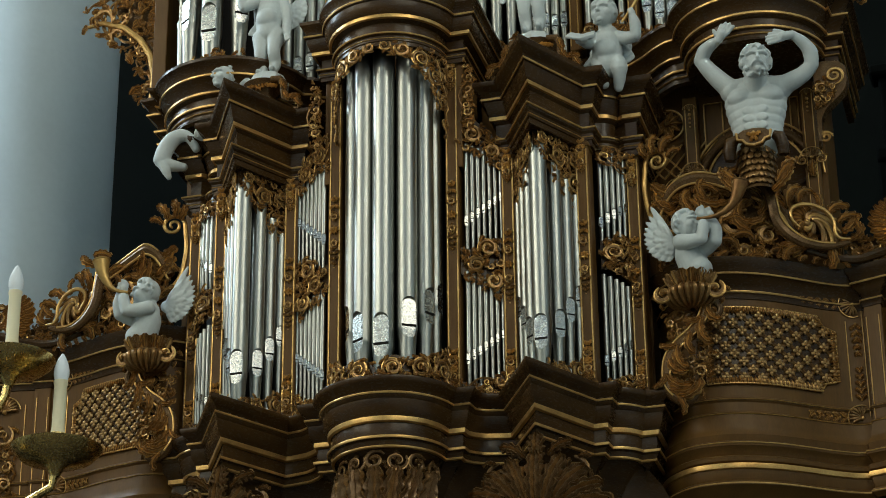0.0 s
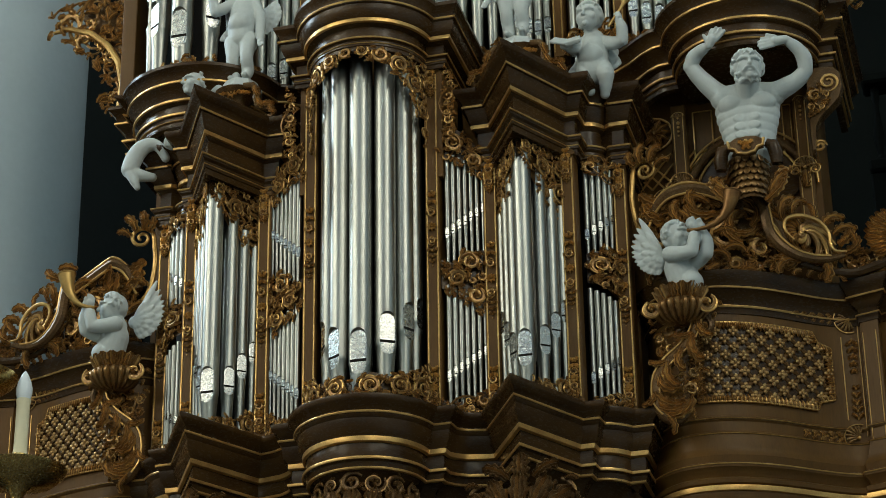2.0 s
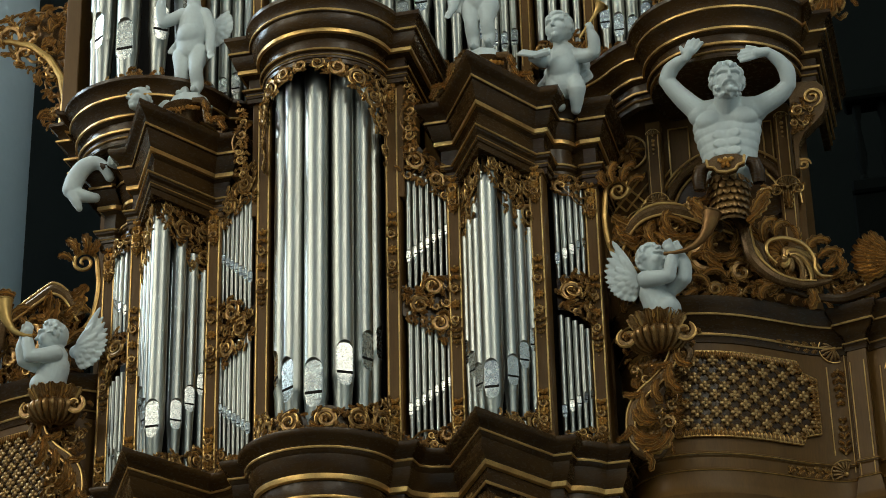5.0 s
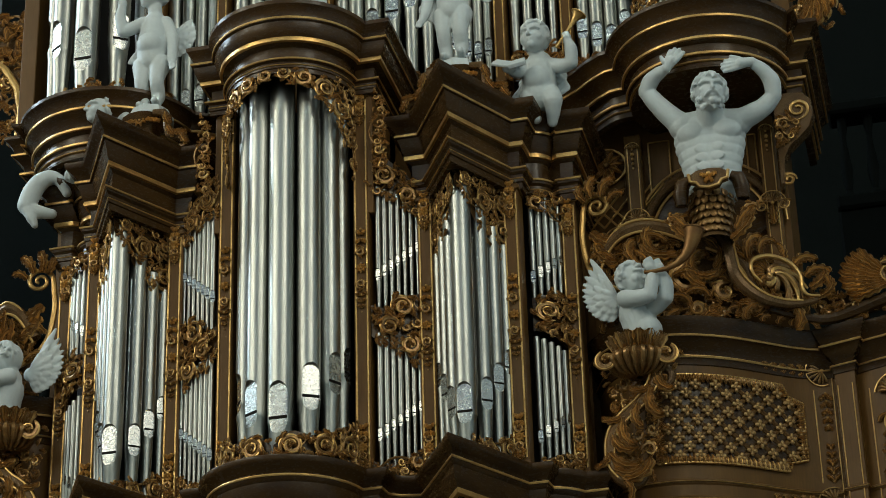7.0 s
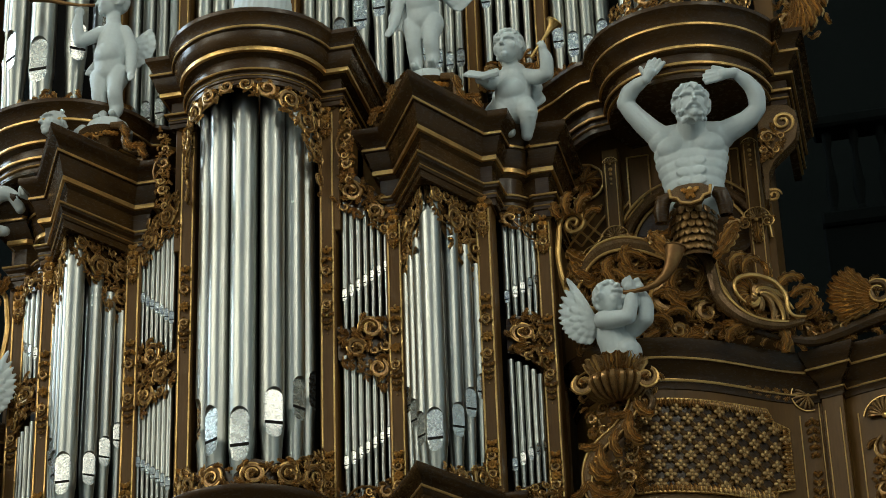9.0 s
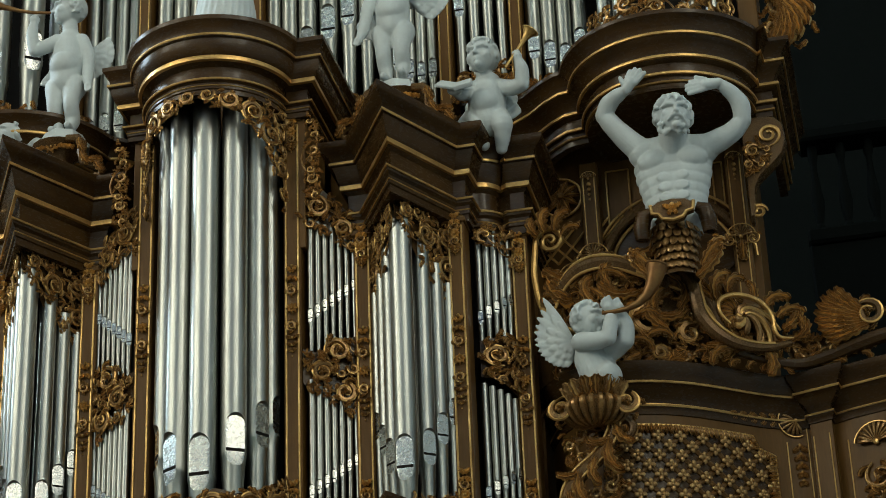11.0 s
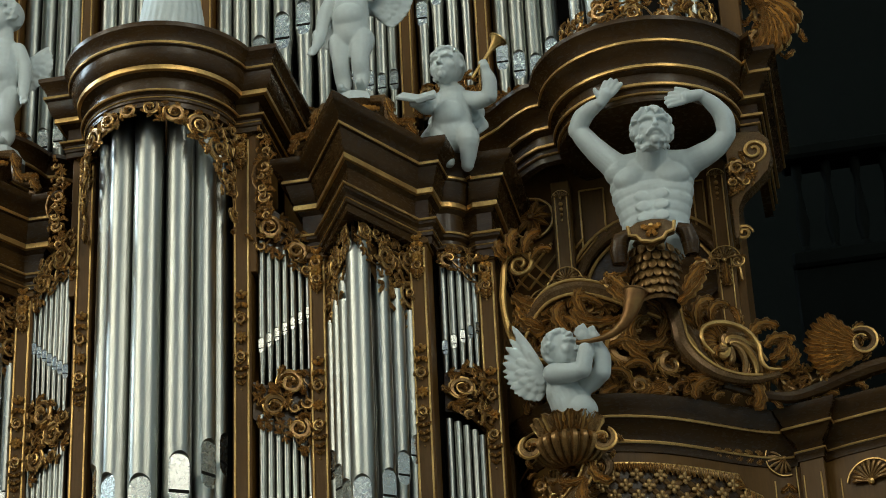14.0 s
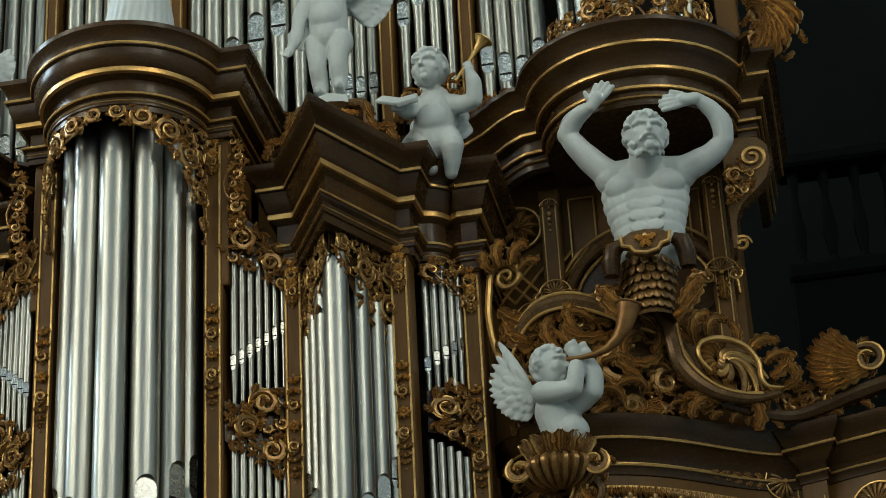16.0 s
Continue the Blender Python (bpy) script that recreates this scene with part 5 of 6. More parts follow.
P += [limb([(1.56, 0.77, 9.55), (1.51, 0.70, 9.48), (1.475, 0.63, 9.46)], [0.050, 0.046, 0.032]), limb([(1.71, 0.78, 9.545), (1.80, 0.74, 9.50), (1.868, 0.70, 9.49)], [0.052, 0.050, 0.044]), limb([(1.868, 0.70, 9.49), (1.875, 0.67, 9.57), (1.86, 0.65, 9.63)], [0.044, 0.043, 0.030])]
P += hand_of((1.86, 0.65, 9.635), [(1.835, 0.63, 9.675), (1.85, 0.625, 9.68), (1.865, 0.625, 9.68)], None, 0.014)
P += [("x", (1.425, 0.59, 9.495), (0.058, 0.060, 0.010), Euler((0.75, 0.32, 0)).to_matrix()), ("x", (1.525, 0.59, 9.480), (0.058, 0.060, 0.016), Euler((0.75, -0.16, 0)).to_matrix()), ("b", (1.475, 0.60, 9.455), (0.05, 0.035, 0.03))]
P += wing((1.76, 0.87, 9.50), 262, 300, 0.16, 0.12, 6, 1, 0.02) + wing((1.53, 0.86, 9.47), 225, 275, 0.14, 0.14, 6, 1, 0.02)
BACK = Vector((-0.010, 0.04, 0.085))
P = [(p[0], [Vector(q) + BACK for q in p[1]], *p[2:]) if p[0] == "l" else (p[0], tuple(Vector(p[1]) + BACK), *p[2:]) for p in P]
statue("cherub_statue", P, "white winged cherub with an open book on the cornice", 0.006)
trumpet("trumpet", [Vector(q) + BACK for q in ((1.785, 0.62, 9.575), (1.83, 0.625, 9.645), (1.865, 0.63, 9.695), (1.90, 0.635, 9.75), (1.925, 0.64, 9.79), (1.945, 0.64, 9.82))], 0.009, 0.050, GOLDHORN, "short brass trumpet held up by a white cherub", 4.0)


# standing figures on the pointed cornices
def standing(x, z, label, blow, seed):
    y = 0.80
    P = [limb([(x - 0.045, y - 0.01, z + 0.03), (x - 0.058, y + 0.01, z + 0.11), (x - 0.062, y - 0.03, z + 0.21), (x - 0.062, y, z + 0.36)], [0.034, 0.055, 0.058, 0.092]), limb([(x + 0.055, y - 0.04, z + 0.03), (x + 0.055, y - 0.01, z + 0.11), (x + 0.055, y - 0.05, z + 0.21), (x + 0.058, y - 0.01, z + 0.36)], [0.034, 0.055, 0.058, 0.092]),
         limb([(x - 0.045, y, z + 0.025), (x - 0.055, y - 0.09, z + 0.015)], [0.032, 0.026]), limb([(x + 0.055, y - 0.03, z + 0.025), (x + 0.065, y - 0.12, z + 0.015)], [0.032, 0.026]),
         limb([(x, y, z + 0.40), (x, y - 0.01, z + 0.52), (x + 0.005, y, z + 0.64), (x + 0.01, y, z + 0.72)], [0.122, 0.124, 0.110, 0.085]), ("b", (x, y - 0.06, z + 0.50), (0.095, 0.08, 0.09)), limb([(x + 0.01, y, z + 0.74), (x + 0.012, y - 0.02, z + 0.83)], [0.06, 0.055])]
    P += head((x + 0.015, y - 0.03, z + 0.93), 0.115, -65 if blow else 20, seed)
    if blow:
        P += [limb([(x - 0.07, y - 0.02, z + 0.71), (x - 0.15, y - 0.05, z + 0.66), (x - 0.20, y - 0.07, z + 0.63)], [0.055, 0.052, 0.046]), limb([(x - 0.20, y - 0.07, z + 0.63), (x - 0.215, y - 0.09, z + 0.74), (x - 0.20, y - 0.10, z + 0.83)], [0.046, 0.044, 0.030]), ("b", (x - 0.20, y - 0.10, z + 0.85), 0.034)]
        P += [limb([(x + 0.09, y, z + 0.70), (x + 0.14, y - 0.01, z + 0.58), (x + 0.155, y - 0.03, z + 0.47)], [0.055, 0.050, 0.044]), limb([(x + 0.155, y - 0.03, z + 0.47), (x + 0.165, y - 0.06, z + 0.38), (x + 0.175, y - 0.08, z + 0.31)], [0.044, 0.042, 0.028])]
        P += hand_of((x + 0.175, y - 0.08, z + 0.31), [(x + 0.175, y - 0.11, z + 0.25), (x + 0.19, y - 0.11, z + 0.25), (x + 0.205, y - 0.11, z + 0.26)], None, 0.014)
        P += wing((x + 0.10, y + 0.09, z + 0.62), 40, -75, 0.20, 0.17, 9) + wing((x - 0.09, y + 0.08, z + 0.58), 225, 275, 0.17, 0.14, 6)
    else:
        P += [limb([(x - 0.09, y, z + 0.70), (x - 0.15, y - 0.02, z + 0.58), (x - 0.165, y - 0.04, z + 0.47)], [0.055, 0.050, 0.044]), limb([(x - 0.165, y - 0.04, z + 0.47), (x - 0.18, y - 0.06, z + 0.38), (x - 0.20, y - 0.08, z + 0.31)], [0.044, 0.042, 0.028])]
        P += hand_of((x - 0.20, y - 0.08, z + 0.31), [(x - 0.235, y - 0.10, z + 0.265), (x - 0.225, y - 0.11, z + 0.255), (x - 0.21, y - 0.11, z + 0.25)], None, 0.014)
        P += [limb([(x + 0.09, y, z + 0.70), (x + 0.17, y - 0.04, z + 0.68), (x + 0.23, y - 0.06, z + 0.76)], [0.055, 0.050, 0.035])]
        P += wing((x + 0.10, y + 0.09, z + 0.64), 20, -50, 0.30, 0.20, 9) + wing((x - 0.09, y + 0.08, z + 0.62), 215, 262, 0.20, 0.24, 7)
    P = [(p[0], p[1], [q * 0.88 for q in p[2]]) if p[0] == "l" else p for p in P]
    return statue("cherub_statue", P, label, 0.0065, 3)


standing(-1.085, 9.715, "white standing winged cherub blowing a trumpet", True, 31)
standing(1.062, 9.745, "white standing winged cherub on a scrolled bracket", False, 37)
trumpet("trumpet", [(-1.17, 0.68, 10.585), (-1.28, 0.67, 10.60), (-1.38, 0.665, 10.63), (-1.48, 0.66, 10.67), (-1.55, 0.655, 10.70), (-1.60, 0.65, 10.73)], 0.010, 0.055, BRONZE, "long red-brown trumpet of a white cherub", 3.0)

# reclining figure on the curved cornice
P = head((-1.425, 0.72, 9.735), 0.112, -38, 41)
P += [limb([(-1.44, 0.82, 9.63), (-1.49, 0.86, 9.52), (-1.55, 0.88, 9.40), (-1.60, 0.90, 9.32)], [0.06, 0.085, 0.095, 0.09]), ("b", (-1.62, 0.82, 9.305), (0.075, 0.06, 0.055)),
      limb([(-1.70, 0.86, 9.21), (-1.745, 0.83, 9.295), (-1.815, 0.81, 9.315), (-1.885, 0.80, 9.275), (-1.935, 0.80, 9.20), (-1.962, 0.80, 9.12)], [0.034, 0.042, 0.055, 0.064, 0.068, 0.066]), limb([(-1.962, 0.80, 9.12), (-1.90, 0.82, 9.075), (-1.80, 0.86, 9.06)], [0.058, 0.050, 0.034]), limb([(-1.95, 0.79, 9.08), (-1.92, 0.79, 9.02), (-1.895, 0.80, 8.96)], [0.045, 0.038, 0.024]),
      limb([(-1.42, 0.84, 9.62), (-1.34, 0.80, 9.66), (-1.25, 0.76, 9.68)], [0.05, 0.045, 0.036])]
for k in range(5):
    P.append(limb([(-1.68 + 0.03 * k, 0.78, 9.27), (-1.66 + 0.025 * k, 0.765, 9.32), (-1.60 + 0.02 * k, 0.79, 9.36)], [0.010, 0.014, 0.010]))
statue("cherub_statue", P, "white reclining cherub with a bent knee over the cornice", 0.006)

# small head and wing under the base
P = head((0.70, 0.50, 5.93), 0.10, 10, 51) + wing((0.80, 0.52, 5.84), 75, -30, 0.26, 0.16, 9) + [limb([(0.70, 0.55, 5.80), (0.70, 0.58, 5.6)], [0.08, 0.14])]
statue("cherub_statue", P, "white winged cherub beneath the organ base", 0.006)

# ---- plinths and scrolled brackets under the standing figures ----
for s in (-1, 1):
    m = Mesh()
    m.lathe((s * 1.08, 0.78, 9.60), [(0.0, 0.0), (0.17, 0.0), (0.175, 0.02), (0.15, 0.05), (0.125, 0.10), (0.0, 0.102)], 8)
    solid("plinth", m, MARBLE, "low white eight-sided plinth under a standing cherub", "plinth", "plinths", smooth=20)
    br = thing("scroll_bracket", "brown carved scroll bracket with gilded leaves on the cornice", "bracket", "scroll brackets", at=(s * 1.1, 0.7, 9.28))
    inv = Matrix.Translation((-s * 1.1, -0.7, -9.28))
    put = placed((s * 1.1, 0.66, 0), (s, 0), (0, -1, 0))
    b = Mesh()
    b.lathe((s * 1.1, 0.76, 9.27), [(0.12, 0.0), (0.12, 0.08), (0.08, 0.16), (0.09, 0.24), (0.15, 0.31), (0.17, 0.335)], 16)
    part("stem", b, [BROWNCARVE], br).matrix_parent_inverse = inv
    for q in ((-1, 1) if s > 0 else (-1,)):
        arm = Mesh()
        pts = [(0.10, 9.60), (0.17, 9.59), (0.205, 9.545), (0.20, 9.48), (0.215, 9.42), (0.27, 9.39), (0.325, 9.375), (0.345, 9.335), (0.325, 9.305), (0.295, 9.32)]
        arm.tube([put(q * u, v, 0.03) for u, v in pts], [0.024, 0.030, 0.032, 0.028, 0.030, 0.034, 0.030, 0.024, 0.019, 0.014], 9, 0)
        o = part("scroll_arm", arm, [BROWNCARVE], br)
        o.matrix_parent_inverse = inv
        lf = Mesh()
        for u, v, a in ((0.20, 9.57, -1.4), (0.215, 9.47, -1.2), (0.25, 9.41, -0.3), (0.31, 9.40, -1.2)):
            leaf(lf, put, q * u, v, a if q > 0 else math.pi - a, 0.11, 0.03, 0.03, 0.5 * q, 4, 0, 0.055)
        o2 = part("gilt_leaf", lf, [CARVED, GILT], o)
    ga = Mesh()
    rosette(ga, put, 0, 9.56, 0.045, 7, 0, 0.03)
    for q in (-1, 1):
        for k in range(3):
            leaf(ga, put, q * (0.03 + 0.03 * k), 9.56 - 0.008 * k, 0 if q > 0 else math.pi, 0.06, 0.02, 0.03, -0.5 * q, 3, 0)
    part("garland", ga, [GILT], br).matrix_parent_inverse = inv

# robed figure on the middle tower
P = [("l", [(0.02, 0.62, 9.92), (0.03, 0.62, 10.25), (0.03, 0.62, 10.6)], [0.20, 0.165, 0.13])]
rng = random.Random(8)
for k in range(14):
    a = math.pi + math.pi * (k + 0.5) / 14
    P.append(("l", [(0.02 + 0.215 * math.cos(a), 0.62 + 0.215 * math.sin(a), 9.91), (0.03 + 0.175 * math.cos(a + 0.15), 0.62 + 0.175 * math.sin(a + 0.15), 10.3), (0.03 + 0.13 * math.cos(a + 0.2), 0.62 + 0.13 * math.sin(a + 0.2), 10.6)], [0.026, 0.02, 0.014]))
P += [("l", [(0.03, 0.62, 10.6), (0.03, 0.61, 10.95)], [0.13, 0.15]), ("l", [(-0.12, 0.6, 10.95), (-0.2, 0.5, 10.75), (-0.1, 0.42, 10.7)], [0.055, 0.05, 0.035]), ("l", [(0.18, 0.6, 10.95), (0.26, 0.5, 10.75), (0.2, 0.42, 10.7)], [0.055, 0.05, 0.035]), ("l", [(0.03, 0.6, 11.0), (0.03, 0.58, 11.1)], [0.06, 0.055])]
P += head((0.03, 0.57, 11.2), 0.12, 0, 61)
statue("robed_statue", P, "white standing figure in a long folded robe", 0.010, 3)

# ---- wall under the round tower: giant's niche, strips, rosette ----
wall_put = placed((0, 1.545, 0), (1, 0))
for x in (2.12, 3.02):
    m = Mesh()
    m.box((x - 0.055, 1.46, 8.25), (x + 0.055, 1.60, 9.38), 0, 0.008)
    strip = great_part("strip", m, WOOD)
    for q in (-1, 1):
        g = Mesh()
        g.box((x + q * 0.035 - 0.004, 1.452, 8.30), (x + q * 0.035 + 0.004, 1.465, 9.30), 0, 0.002)
        great_part("gilt_fillet", g, GILT)
    sp = placed((x, 1.458, 0), (1, 0))
    d = Mesh()
    shell(d, sp, 0, 9.26, 0.05, math.pi / 2, 2.6, 7, 0, 0.02, 1)
    for k in range(4):
        d.ball(sp(0, 9.22 - 0.035 * k, 0.01), 0.014 - 0.002 * k, 6, 4, 1)
    great_part("carved_drop", d, [CARVED, GILT])
    d = Mesh()
    shell(d, sp, 0, 8.72, 0.085, math.pi / 2, 2.8, 9, 0, 0.03, 1)
    leaf(d, sp, 0, 8.70, -math.pi / 2, 0.14, 0.04, 0.03, 0, 4, 0)
    for q in (-1, 1):
        scroll(d, sp, q * 0.07, 8.70, 0.04, math.pi / 2, -q, 1.2, 0.010, 0.01, 1, 2)
    great_part("carved_capital", d, [CARVED, GILT])
m = Mesh()
rosette(m, wall_put, 1.93, 9.20, 0.115, 11, 0, 0.035)
m.tube([wall_put(1.93 + 0.13 * math.cos(2 * math.pi * k / 28), 9.20 + 0.13 * math.sin(2 * math.pi * k / 28), 0.005) for k in range(29)], 0.010, 6, 1)
great_part("carved_rosette", m, [CARVED, GILT], "gilded many-petalled rosette in a round frame")
m = Mesh()
for q in (-1, 1):
    for k in range(4):
        c = 1.80 + 0.09 * k
        m.tube([wall_put(c, 8.74, 0.01), wall_put(c + q * 0.14, 8.90, 0.015), wall_put(c + q * 0.24, 9.02, 0.01)], 0.008, 5, 1)
shell(m, wall_put, 1.98, 8.64, 0.09, math.pi / 2, 2.9, 9, 0, 0.03, 1)
great_part("carved_trellis", m, [CARVED, GILT])
for r, rad, mt in ((0.44, 0.032, BROWNCARVE), (0.50, 0.010, GILT), (0.385, 0.010, GILT)):
    m = Mesh()
    m.tube([wall_put(2.60 + r * math.cos(math.pi * k / 24), 8.62 + r * 1.02 * math.sin(math.pi * k / 24), 0.02) for k in range(25)], rad, 8, 0)
    great_part("niche_arch", m, mt)
m = Mesh()
m.prism([(2.60 + 0.40 * math.cos(math.pi * k / 20), 8.62 + 0.40 * math.sin(math.pi * k / 20)) for k in range(21)] + [(2.2, 8.0), (3.0, 8.0)][::-1], wall_put, 0.006, 0)
great_part("niche_back", m, DARKWOOD)
for x0, x1, z0, z1 in ((2.22, 2.36, 8.95, 9.34), (2.88, 2.94, 8.9, 9.3)):
    m = Mesh()
    for a, b in (((x0, z0), (x0, z1)), ((x0, z1), (x1, z1)), ((x1, z1), (x1, z0 + 0.1))):
        m.tube([wall_put(a[0], a[1], 0.004), wall_put(b[0], b[1], 0.004)], 0.006, 6)
    great_part("gilt_fillet", m, GILT)
# side bracket of the tower
bp = placed((3.20, 1.30, 0), (1, 0))
m = Mesh()
m.prism([(-0.02, 9.40), (0.10, 9.39), (0.15, 9.33), (0.16, 9.22), (0.13, 9.12), (0.06, 9.05), (-0.02, 8.98), (-0.06, 8.90), (-0.08, 8.7), (-0.10, 8.7), (-0.10, 9.40)], bp, 0.10, 0, 0.06)
br = great_part("side_bracket", m, BROWNCARVE)
m = Mesh()
scroll(m, bp, 0.06, 9.25, 0.075, -math.pi / 2, 1, 1.6, 0.012, 0.10, 1, 0)
foliage(m, placed((3.20, 1.20, 0), (1, 0)), [(-0.10, 8.98), (0.02, 9.02), (0.08, 9.14), (-0.02, 9.25), (-0.10, 9.2)], 4, 0.05, 0.014, 0.010)
great_part("bracket_carving", m, [CARVED, GILT])
m = Mesh()
scroll(m, placed((3.10, 1.40, 0), (1, 0)), 0.05, 8.82, 0.05, 0, 1, 1.6, 0.012, 0.05, 1, 0)
great_part("small_volute", m, [CARVED, GILT])

# belt, rolls and scaly tail below the giant
tail = thing("scaly_pedestal", "brown tapering pedestal covered in gilded fish scales", "pedestal", at=(2.69, 0.95, 8.15))
inv = Matrix.Translation((-2.69, -0.95, -8.15))
m = Mesh()
m.lathe((2.67, 0.95, 8.24), [(0.12, 0.0), (0.10, 0.04), (0.10, 0.10), (0.115, 0.20), (0.135, 0.30), (0.15, 0.34), (0.14, 0.38), (0.0, 0.39)], 20)
part("core", m, [BROWNCARVE], tail).matrix_parent_inverse = inv
for row in range(6):
    n = 9
    for k in range(n):
        a = math.pi * (1.0 + (k + (0.5 if row % 2 else 0.0)) / n)
        z = 8.28 + 0.045 * row
        r = 0.105 + 0.0095 * row
        mm = Mesh()
        c = Vector((2.67 + r * math.cos(a), 0.95 + r * math.sin(a), z))
        n_ = Vector((math.cos(a), math.sin(a), 0))
        t_ = Vector((-math.sin(a), math.cos(a), 0))
        mm.prism([(0.024 * math.cos(math.pi * j / 6), -0.028 * math.sin(math.pi * j / 6)) for j in range(7)] + [(-0.02, 0.03), (0.02, 0.03)], lambda u, v, w, c=c, n_=n_, t_=t_: c + t_ * u + Vector((0, 0, v + 0.02)) + n_ * (w - v * 0.25), 0.010, 0, 0.2)
        o = part("scale", mm, [CARVED], tail)
        o.matrix_parent_inverse = inv
bput = placed((2.69, 0.74, 0), (1, 0))
m = Mesh()
m.prism([(-0.125, 8.61), (-0.118, 8.555), (-0.08, 8.545), (-0.06, 8.515), (0, 8.50), (0.06, 8.515), (0.08, 8.545), (0.118, 8.555), (0.125, 8.61), (0.08, 8.64), (0, 8.65), (-0.08, 8.64)], bput, 0.04, 0, 0.10)
part("belt_shield", m, [BROWNCARVE], tail).matrix_parent_inverse = inv
m = Mesh()
m.tube([bput(u, v, 0.05) for u, v in ((-0.125, 8.61), (-0.118, 8.558), (-0.08, 8.548), (-0.06, 8.518), (0, 8.503), (0.06, 8.518), (0.08, 8.548), (0.118, 8.558), (0.125, 8.61))], 0.011, 6)
for q in (-1, 1):
    leaf(m, bput, 0, 8.575, math.pi / 2 - q * 1.2, 0.06, 0.018, 0.02, q * 0.6, 3, 0, 0.04)
    leaf(m, bput, 0, 8.575, -math.pi / 2 + q * 0.6, 0.045, 0.016, 0.02, 0, 3, 0, 0.04)
m.ball(bput(0, 8.60, 0.05), 0.016, 8, 6)
part("belt_gilding", m, [GILT], tail).matrix_parent_inverse = inv
for q in (-1, 1):
    m = Mesh()
    m.tube([bput(q * 0.13, 8.61, -0.03), bput(q * 0.175, 8.59, -0.04), bput(q * 0.195, 8.52, -0.05), bput(q * 0.195, 8.45, -0.06)], [0.03, 0.05, 0.05, 0.04], 12)
    part("cloth_roll", m, [DARKWOOD], tail).matrix_parent_inverse = inv
    m = Mesh()
    scroll(m, bput, q * 0.24, 8.33, 0.05, 0, q, 1.2, 0.014, 0.0, 1, 5, 0.02)
    leaf(m, bput, q * 0.14, 8.20, math.pi / 2 - q * 0.5, 0.2, 0.04, 0.03, -q * 0.6, 4, 0)
    leaf(m, bput, q * 0.10, 8.14, math.pi / 2 - q * 1.0, 0.22, 0.04, 0.03, q * 0.8, 4, 0)
    part("leaf_spray", m, [CARVED, GILT], tail).matrix_parent_inverse = inv

# ---- crests, ears and leaf sprays of the great organ ----
for c, sd in ((T_R, 3), (T_L, 4)):
    def ring(u, v, w=0.0, c=c):
        a = u / 0.44
        return Vector((c[0] + (0.44 + w) * math.sin(a), c[1] - (0.44 + w) * math.cos(a), v))
    m = Mesh()
    hi = 10.22 if sd == 3 else 10.06
    foliage(m, ring, [(-0.66, 9.89), (0.66, 9.89), (0.62, hi), (0.3, hi - 0.09), (0.0, hi - 0.02), (-0.3, hi - 0.09), (-0.62, hi)], sd, 0.10, 0.02, 0.014, 600)
    great_part("tower_crest", m, [CARVED, GILT])
for poly, sd, y in (([(0.44, 9.88), (0.95, 9.88), (0.92, 10.0), (0.8, 10.12), (0.7, 10.02), (0.58, 10.10), (0.5, 10.0)], 5, 1.36), ([(1.30, 9.88), (1.70, 9.88), (1.69, 10.10), (1.6, 10.16), (1.5, 10.06), (1.35, 10.1)], 6, 1.36), ([(1.76, 9.88), (2.12, 9.88), (2.1, 9.97), (1.9, 9.99), (1.8, 9.96)], 7, 1.36), ([(-1.22, 9.88), (-0.82, 9.88), (-0.85, 9.97), (-1.1, 9.98), (-1.2, 9.96)], 8, 1.36)):
    m = Mesh()
    foliage(m, placed((0, y, 0), (1, 0)), poly, sd, 0.09, 0.02, 0.012, 500)
    great_part("leaf_spray", m, [CARVED, GILT])
ear = placed((0, 1.28, 0), (1, 0))
m = Mesh()
foliage(m, ear, [(-2.24, 9.88), (-2.42, 9.86), (-2.5, 9.98), (-2.40, 10.15), (-2.50, 10.38), (-2.62, 10.5), (-2.90, 10.72), (-2.95, 10.9), (-2.7, 11.0), (-2.26, 11.0)], 12, 0.14, 0.03, 0.020, 700)
board(m, ear, [(-2.24, 9.88), (-2.34, 10.2), (-2.45, 10.5), (-2.7, 10.9), (-2.26, 11.0)], 2, -0.03)
great_part("ear_carving", m, [CARVED, GILT, BROWNCARVE], "gilded carved foliage ear beside the round tower")
g = Mesh()
g.tube([ear(u, v, 0.03) for u, v in ((-2.28, 9.95), (-2.26, 10.15), (-2.30, 10.35), (-2.40, 10.52), (-2.55, 10.66), (-2.75, 10.74), (-2.88, 10.72))], [0.02, 0.028, 0.03, 0.03, 0.028, 0.024, 0.014], 8)
great_part("ear_band", g, GILT)
m = Mesh()
foliage(m, ear, [(3.28, 9.9), (3.5, 9.84), (3.58, 9.95), (3.64, 10.12), (3.5, 10.25), (3.7, 10.6), (3.28, 10.6)], 13, 0.11, 0.025, 0.018, 600)
scroll(m, ear, 3.46, 10.36, 0.15, -1.2, 1, 1.5, 0.022, 0.04, 1, 4, 0.05)
for k in range(6):
    leaf(m, ear, 3.34 + 0.02 * k, 10.28 - 0.02 * k, -0.35 - 0.26 * k, 0.36, 0.055, 0.05, -0.9, 5, 0, 0.05)
great_part("ear_carving", m, [CARVED, GILT], "gilded carved foliage ear beside the round tower")

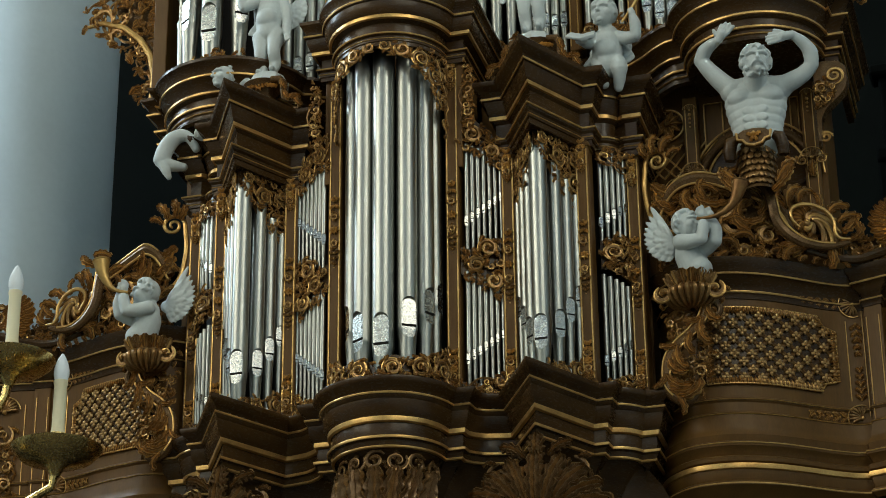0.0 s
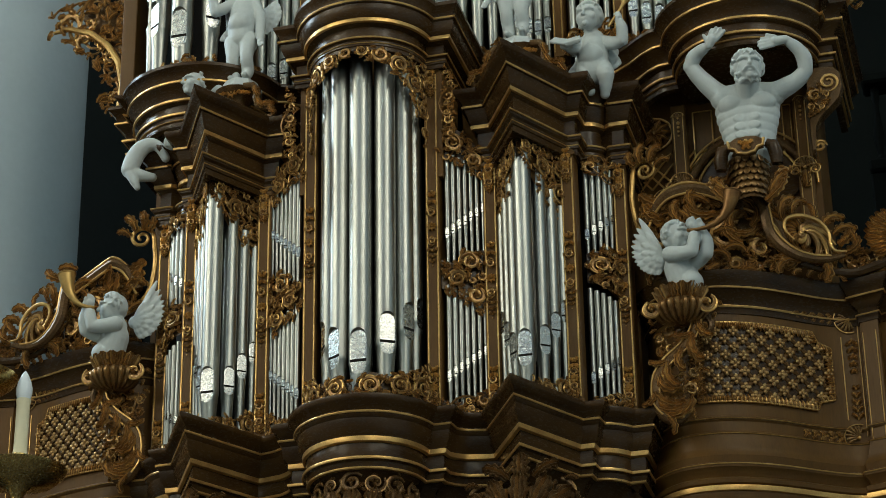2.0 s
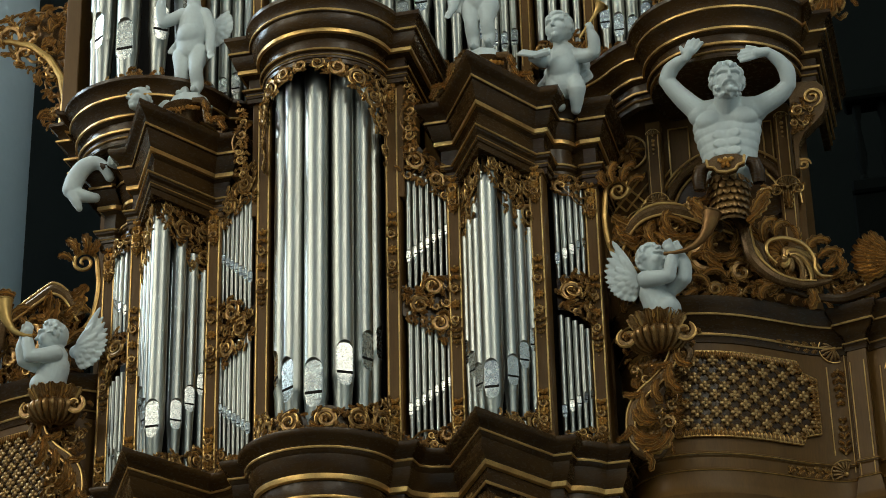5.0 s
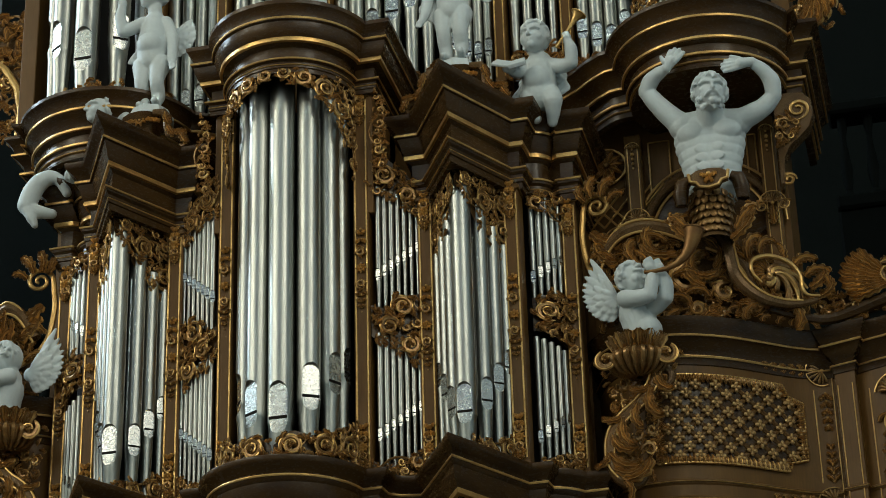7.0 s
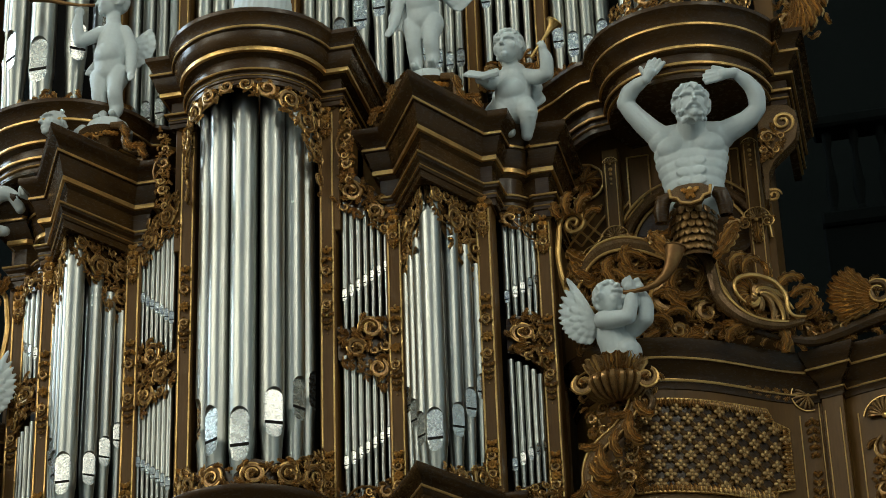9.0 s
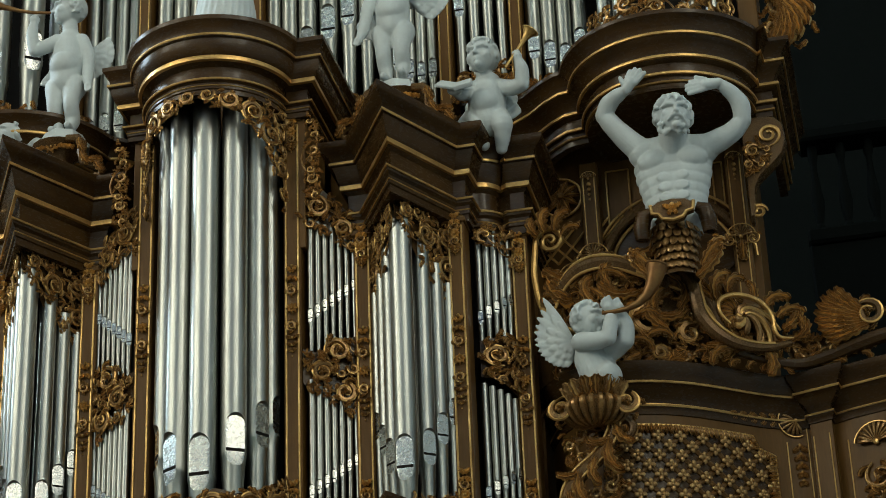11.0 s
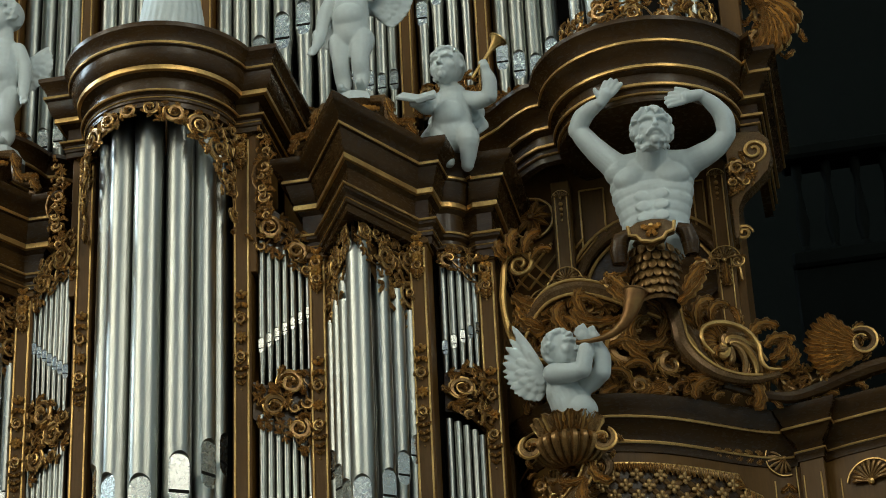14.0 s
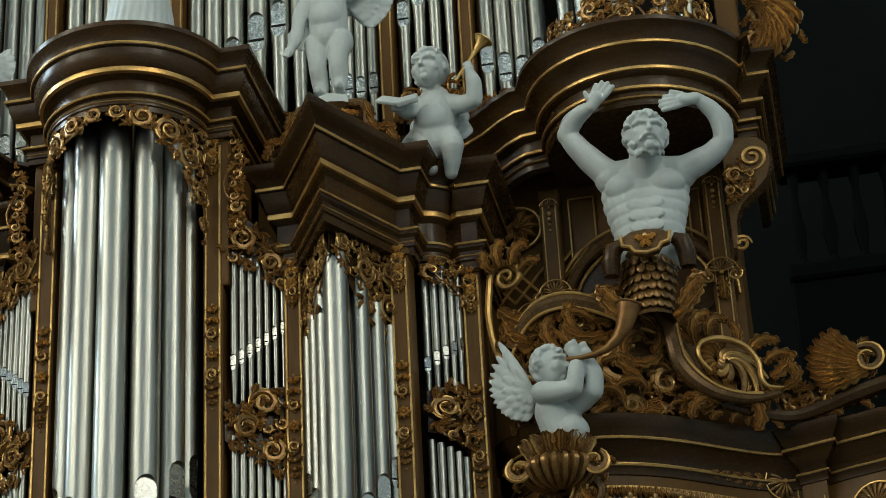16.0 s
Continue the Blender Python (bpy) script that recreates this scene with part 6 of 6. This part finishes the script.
# ---- curled leaves round the volute of the wing crest ----
for s in (-1, 1):
    fx = lambda u, v, w=0.0, s=s: Vector((s * u, 1.02 - w, v))
    for k, (u, v, a, ln, cu) in enumerate(((1.86, 8.66, 2.4, 0.14, -1.8), (1.90, 8.68, 1.9, 0.17, -1.6), (1.96, 8.68, 1.4, 0.17, -1.5), (2.0, 8.64, 0.9, 0.13, -1.6), (1.88, 8.44, -0.9, 0.22, 1.2), (1.90, 8.36, -1.3, 0.22, 1.4), (2.42, 8.42, 0.5, 0.16, -1.0), (2.55, 8.36, 0.3, 0.16, 1.2))):
        m = Mesh()
        leaf(m, fx, u, v, a, ln, ln * 0.26, 0.04, cu, 4, 0, 0.03)
        case_part("acanthus_leaf", m, [CARVED, GILT])

# ---- galleries behind, their shade put into a near-black colour ----
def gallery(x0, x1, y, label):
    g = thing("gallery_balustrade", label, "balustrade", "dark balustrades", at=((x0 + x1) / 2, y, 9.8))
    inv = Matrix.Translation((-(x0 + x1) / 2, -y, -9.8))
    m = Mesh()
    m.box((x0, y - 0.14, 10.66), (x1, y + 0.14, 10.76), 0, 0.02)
    part("handrail", m, [SHADEPANEL], g).matrix_parent_inverse = inv
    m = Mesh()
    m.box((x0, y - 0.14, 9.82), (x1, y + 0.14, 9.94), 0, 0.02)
    part("bottom_rail", m, [SHADEPANEL], g).matrix_parent_inverse = inv
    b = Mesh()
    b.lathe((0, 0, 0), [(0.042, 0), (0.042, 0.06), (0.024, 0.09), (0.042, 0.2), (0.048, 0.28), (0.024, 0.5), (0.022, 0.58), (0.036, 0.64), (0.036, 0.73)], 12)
    data = b.data("baluster", SHADEPANEL)
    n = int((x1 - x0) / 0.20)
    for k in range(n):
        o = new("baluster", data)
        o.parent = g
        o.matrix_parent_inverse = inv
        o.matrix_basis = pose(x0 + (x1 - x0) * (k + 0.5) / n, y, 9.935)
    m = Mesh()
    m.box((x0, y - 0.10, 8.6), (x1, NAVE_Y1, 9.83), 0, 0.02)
    solid("gallery_front", m, SHADEPANEL, "dark painted gallery front below a balustrade", "gallery", kind="structure", smooth=0)


gallery(3.35, NAVE_E, 4.0, "dark turned wooden balustrade of a shadowed gallery")
gallery(-5.1, -2.3, 6.2, "dark turned wooden balustrade of a shadowed gallery")

# ---- chandelier with candle lamps, in front of the organ's flank ----
ch = thing("chandelier", "polished brass chandelier with cream candle lamps", "chandelier", at=(-3.3, -0.4, 5.9))
CH = Matrix.Translation((3.3, 0.4, -5.9))
stem = Mesh()
stem.lathe((-3.3, -0.4, 5.4), [(0.0, 0.0), (0.07, 0.02), (0.18, 0.12), (0.20, 0.22), (0.12, 0.36), (0.05, 0.42), (0.07, 0.55), (0.05, 0.7), (0.025, 0.8), (0.02, 13.6)], 20)
part("stem", stem, [BRASS], ch).matrix_parent_inverse = CH
for tx, ty, base, hgt in ((-2.17, -0.30, 6.30, 0.56), (-2.545, -0.36, 6.99, 0.58)):
    a = Mesh()
    k0 = Vector((-3.3, -0.4, 6.0))
    e = Vector((tx, ty, base - 0.05))
    a.tube([k0, k0.lerp(e, 0.35) + Vector((0, 0, -0.22)), k0.lerp(e, 0.7) + Vector((0, 0, -0.26)), e + Vector((-0.02, 0, -0.16)), e], [0.03, 0.028, 0.026, 0.03, 0.035], 10)
    part("arm", a, [BRASS], ch).matrix_parent_inverse = CH
    d = Mesh()
    d.lathe((tx, ty, base), [(0.03, -0.14), (0.06, -0.08), (0.10, -0.05), (0.24, -0.02), (0.30, 0.03), (0.32, 0.07), (0.31, 0.075), (0.27, 0.04), (0.10, 0.0), (0.06, 0.02), (0.05, 0.07), (0.065, 0.09), (0.05, 0.11), (0.06, 0.14), (0.07, 0.15), (0.07, 0.17), (0.0, 0.172)], 36)
    part("drip_pan", d, [BRASS], ch).matrix_parent_inverse = CH
    c = Mesh()
    c.lathe((tx, ty, base + 0.17), [(0.052, 0.0), (0.046, 0.05), (0.045, hgt - 0.20), (0.05, hgt - 0.18), (0.05, hgt - 0.16), (0.0, hgt - 0.155)], 18)
    cd = part("candle_sleeve", c, [CANDLE], ch)
    cd.matrix_parent_inverse = CH
    f = Mesh()
    f.lathe((tx, ty, base + hgt + 0.01), [(0.044, 0.0), (0.055, 0.04), (0.056, 0.08), (0.045, 0.13), (0.028, 0.17), (0.012, 0.20), (0.0, 0.21)], 16)
    part("bulb", f, [BULB], cd, "frosted flame-shaped bulb, unlit")
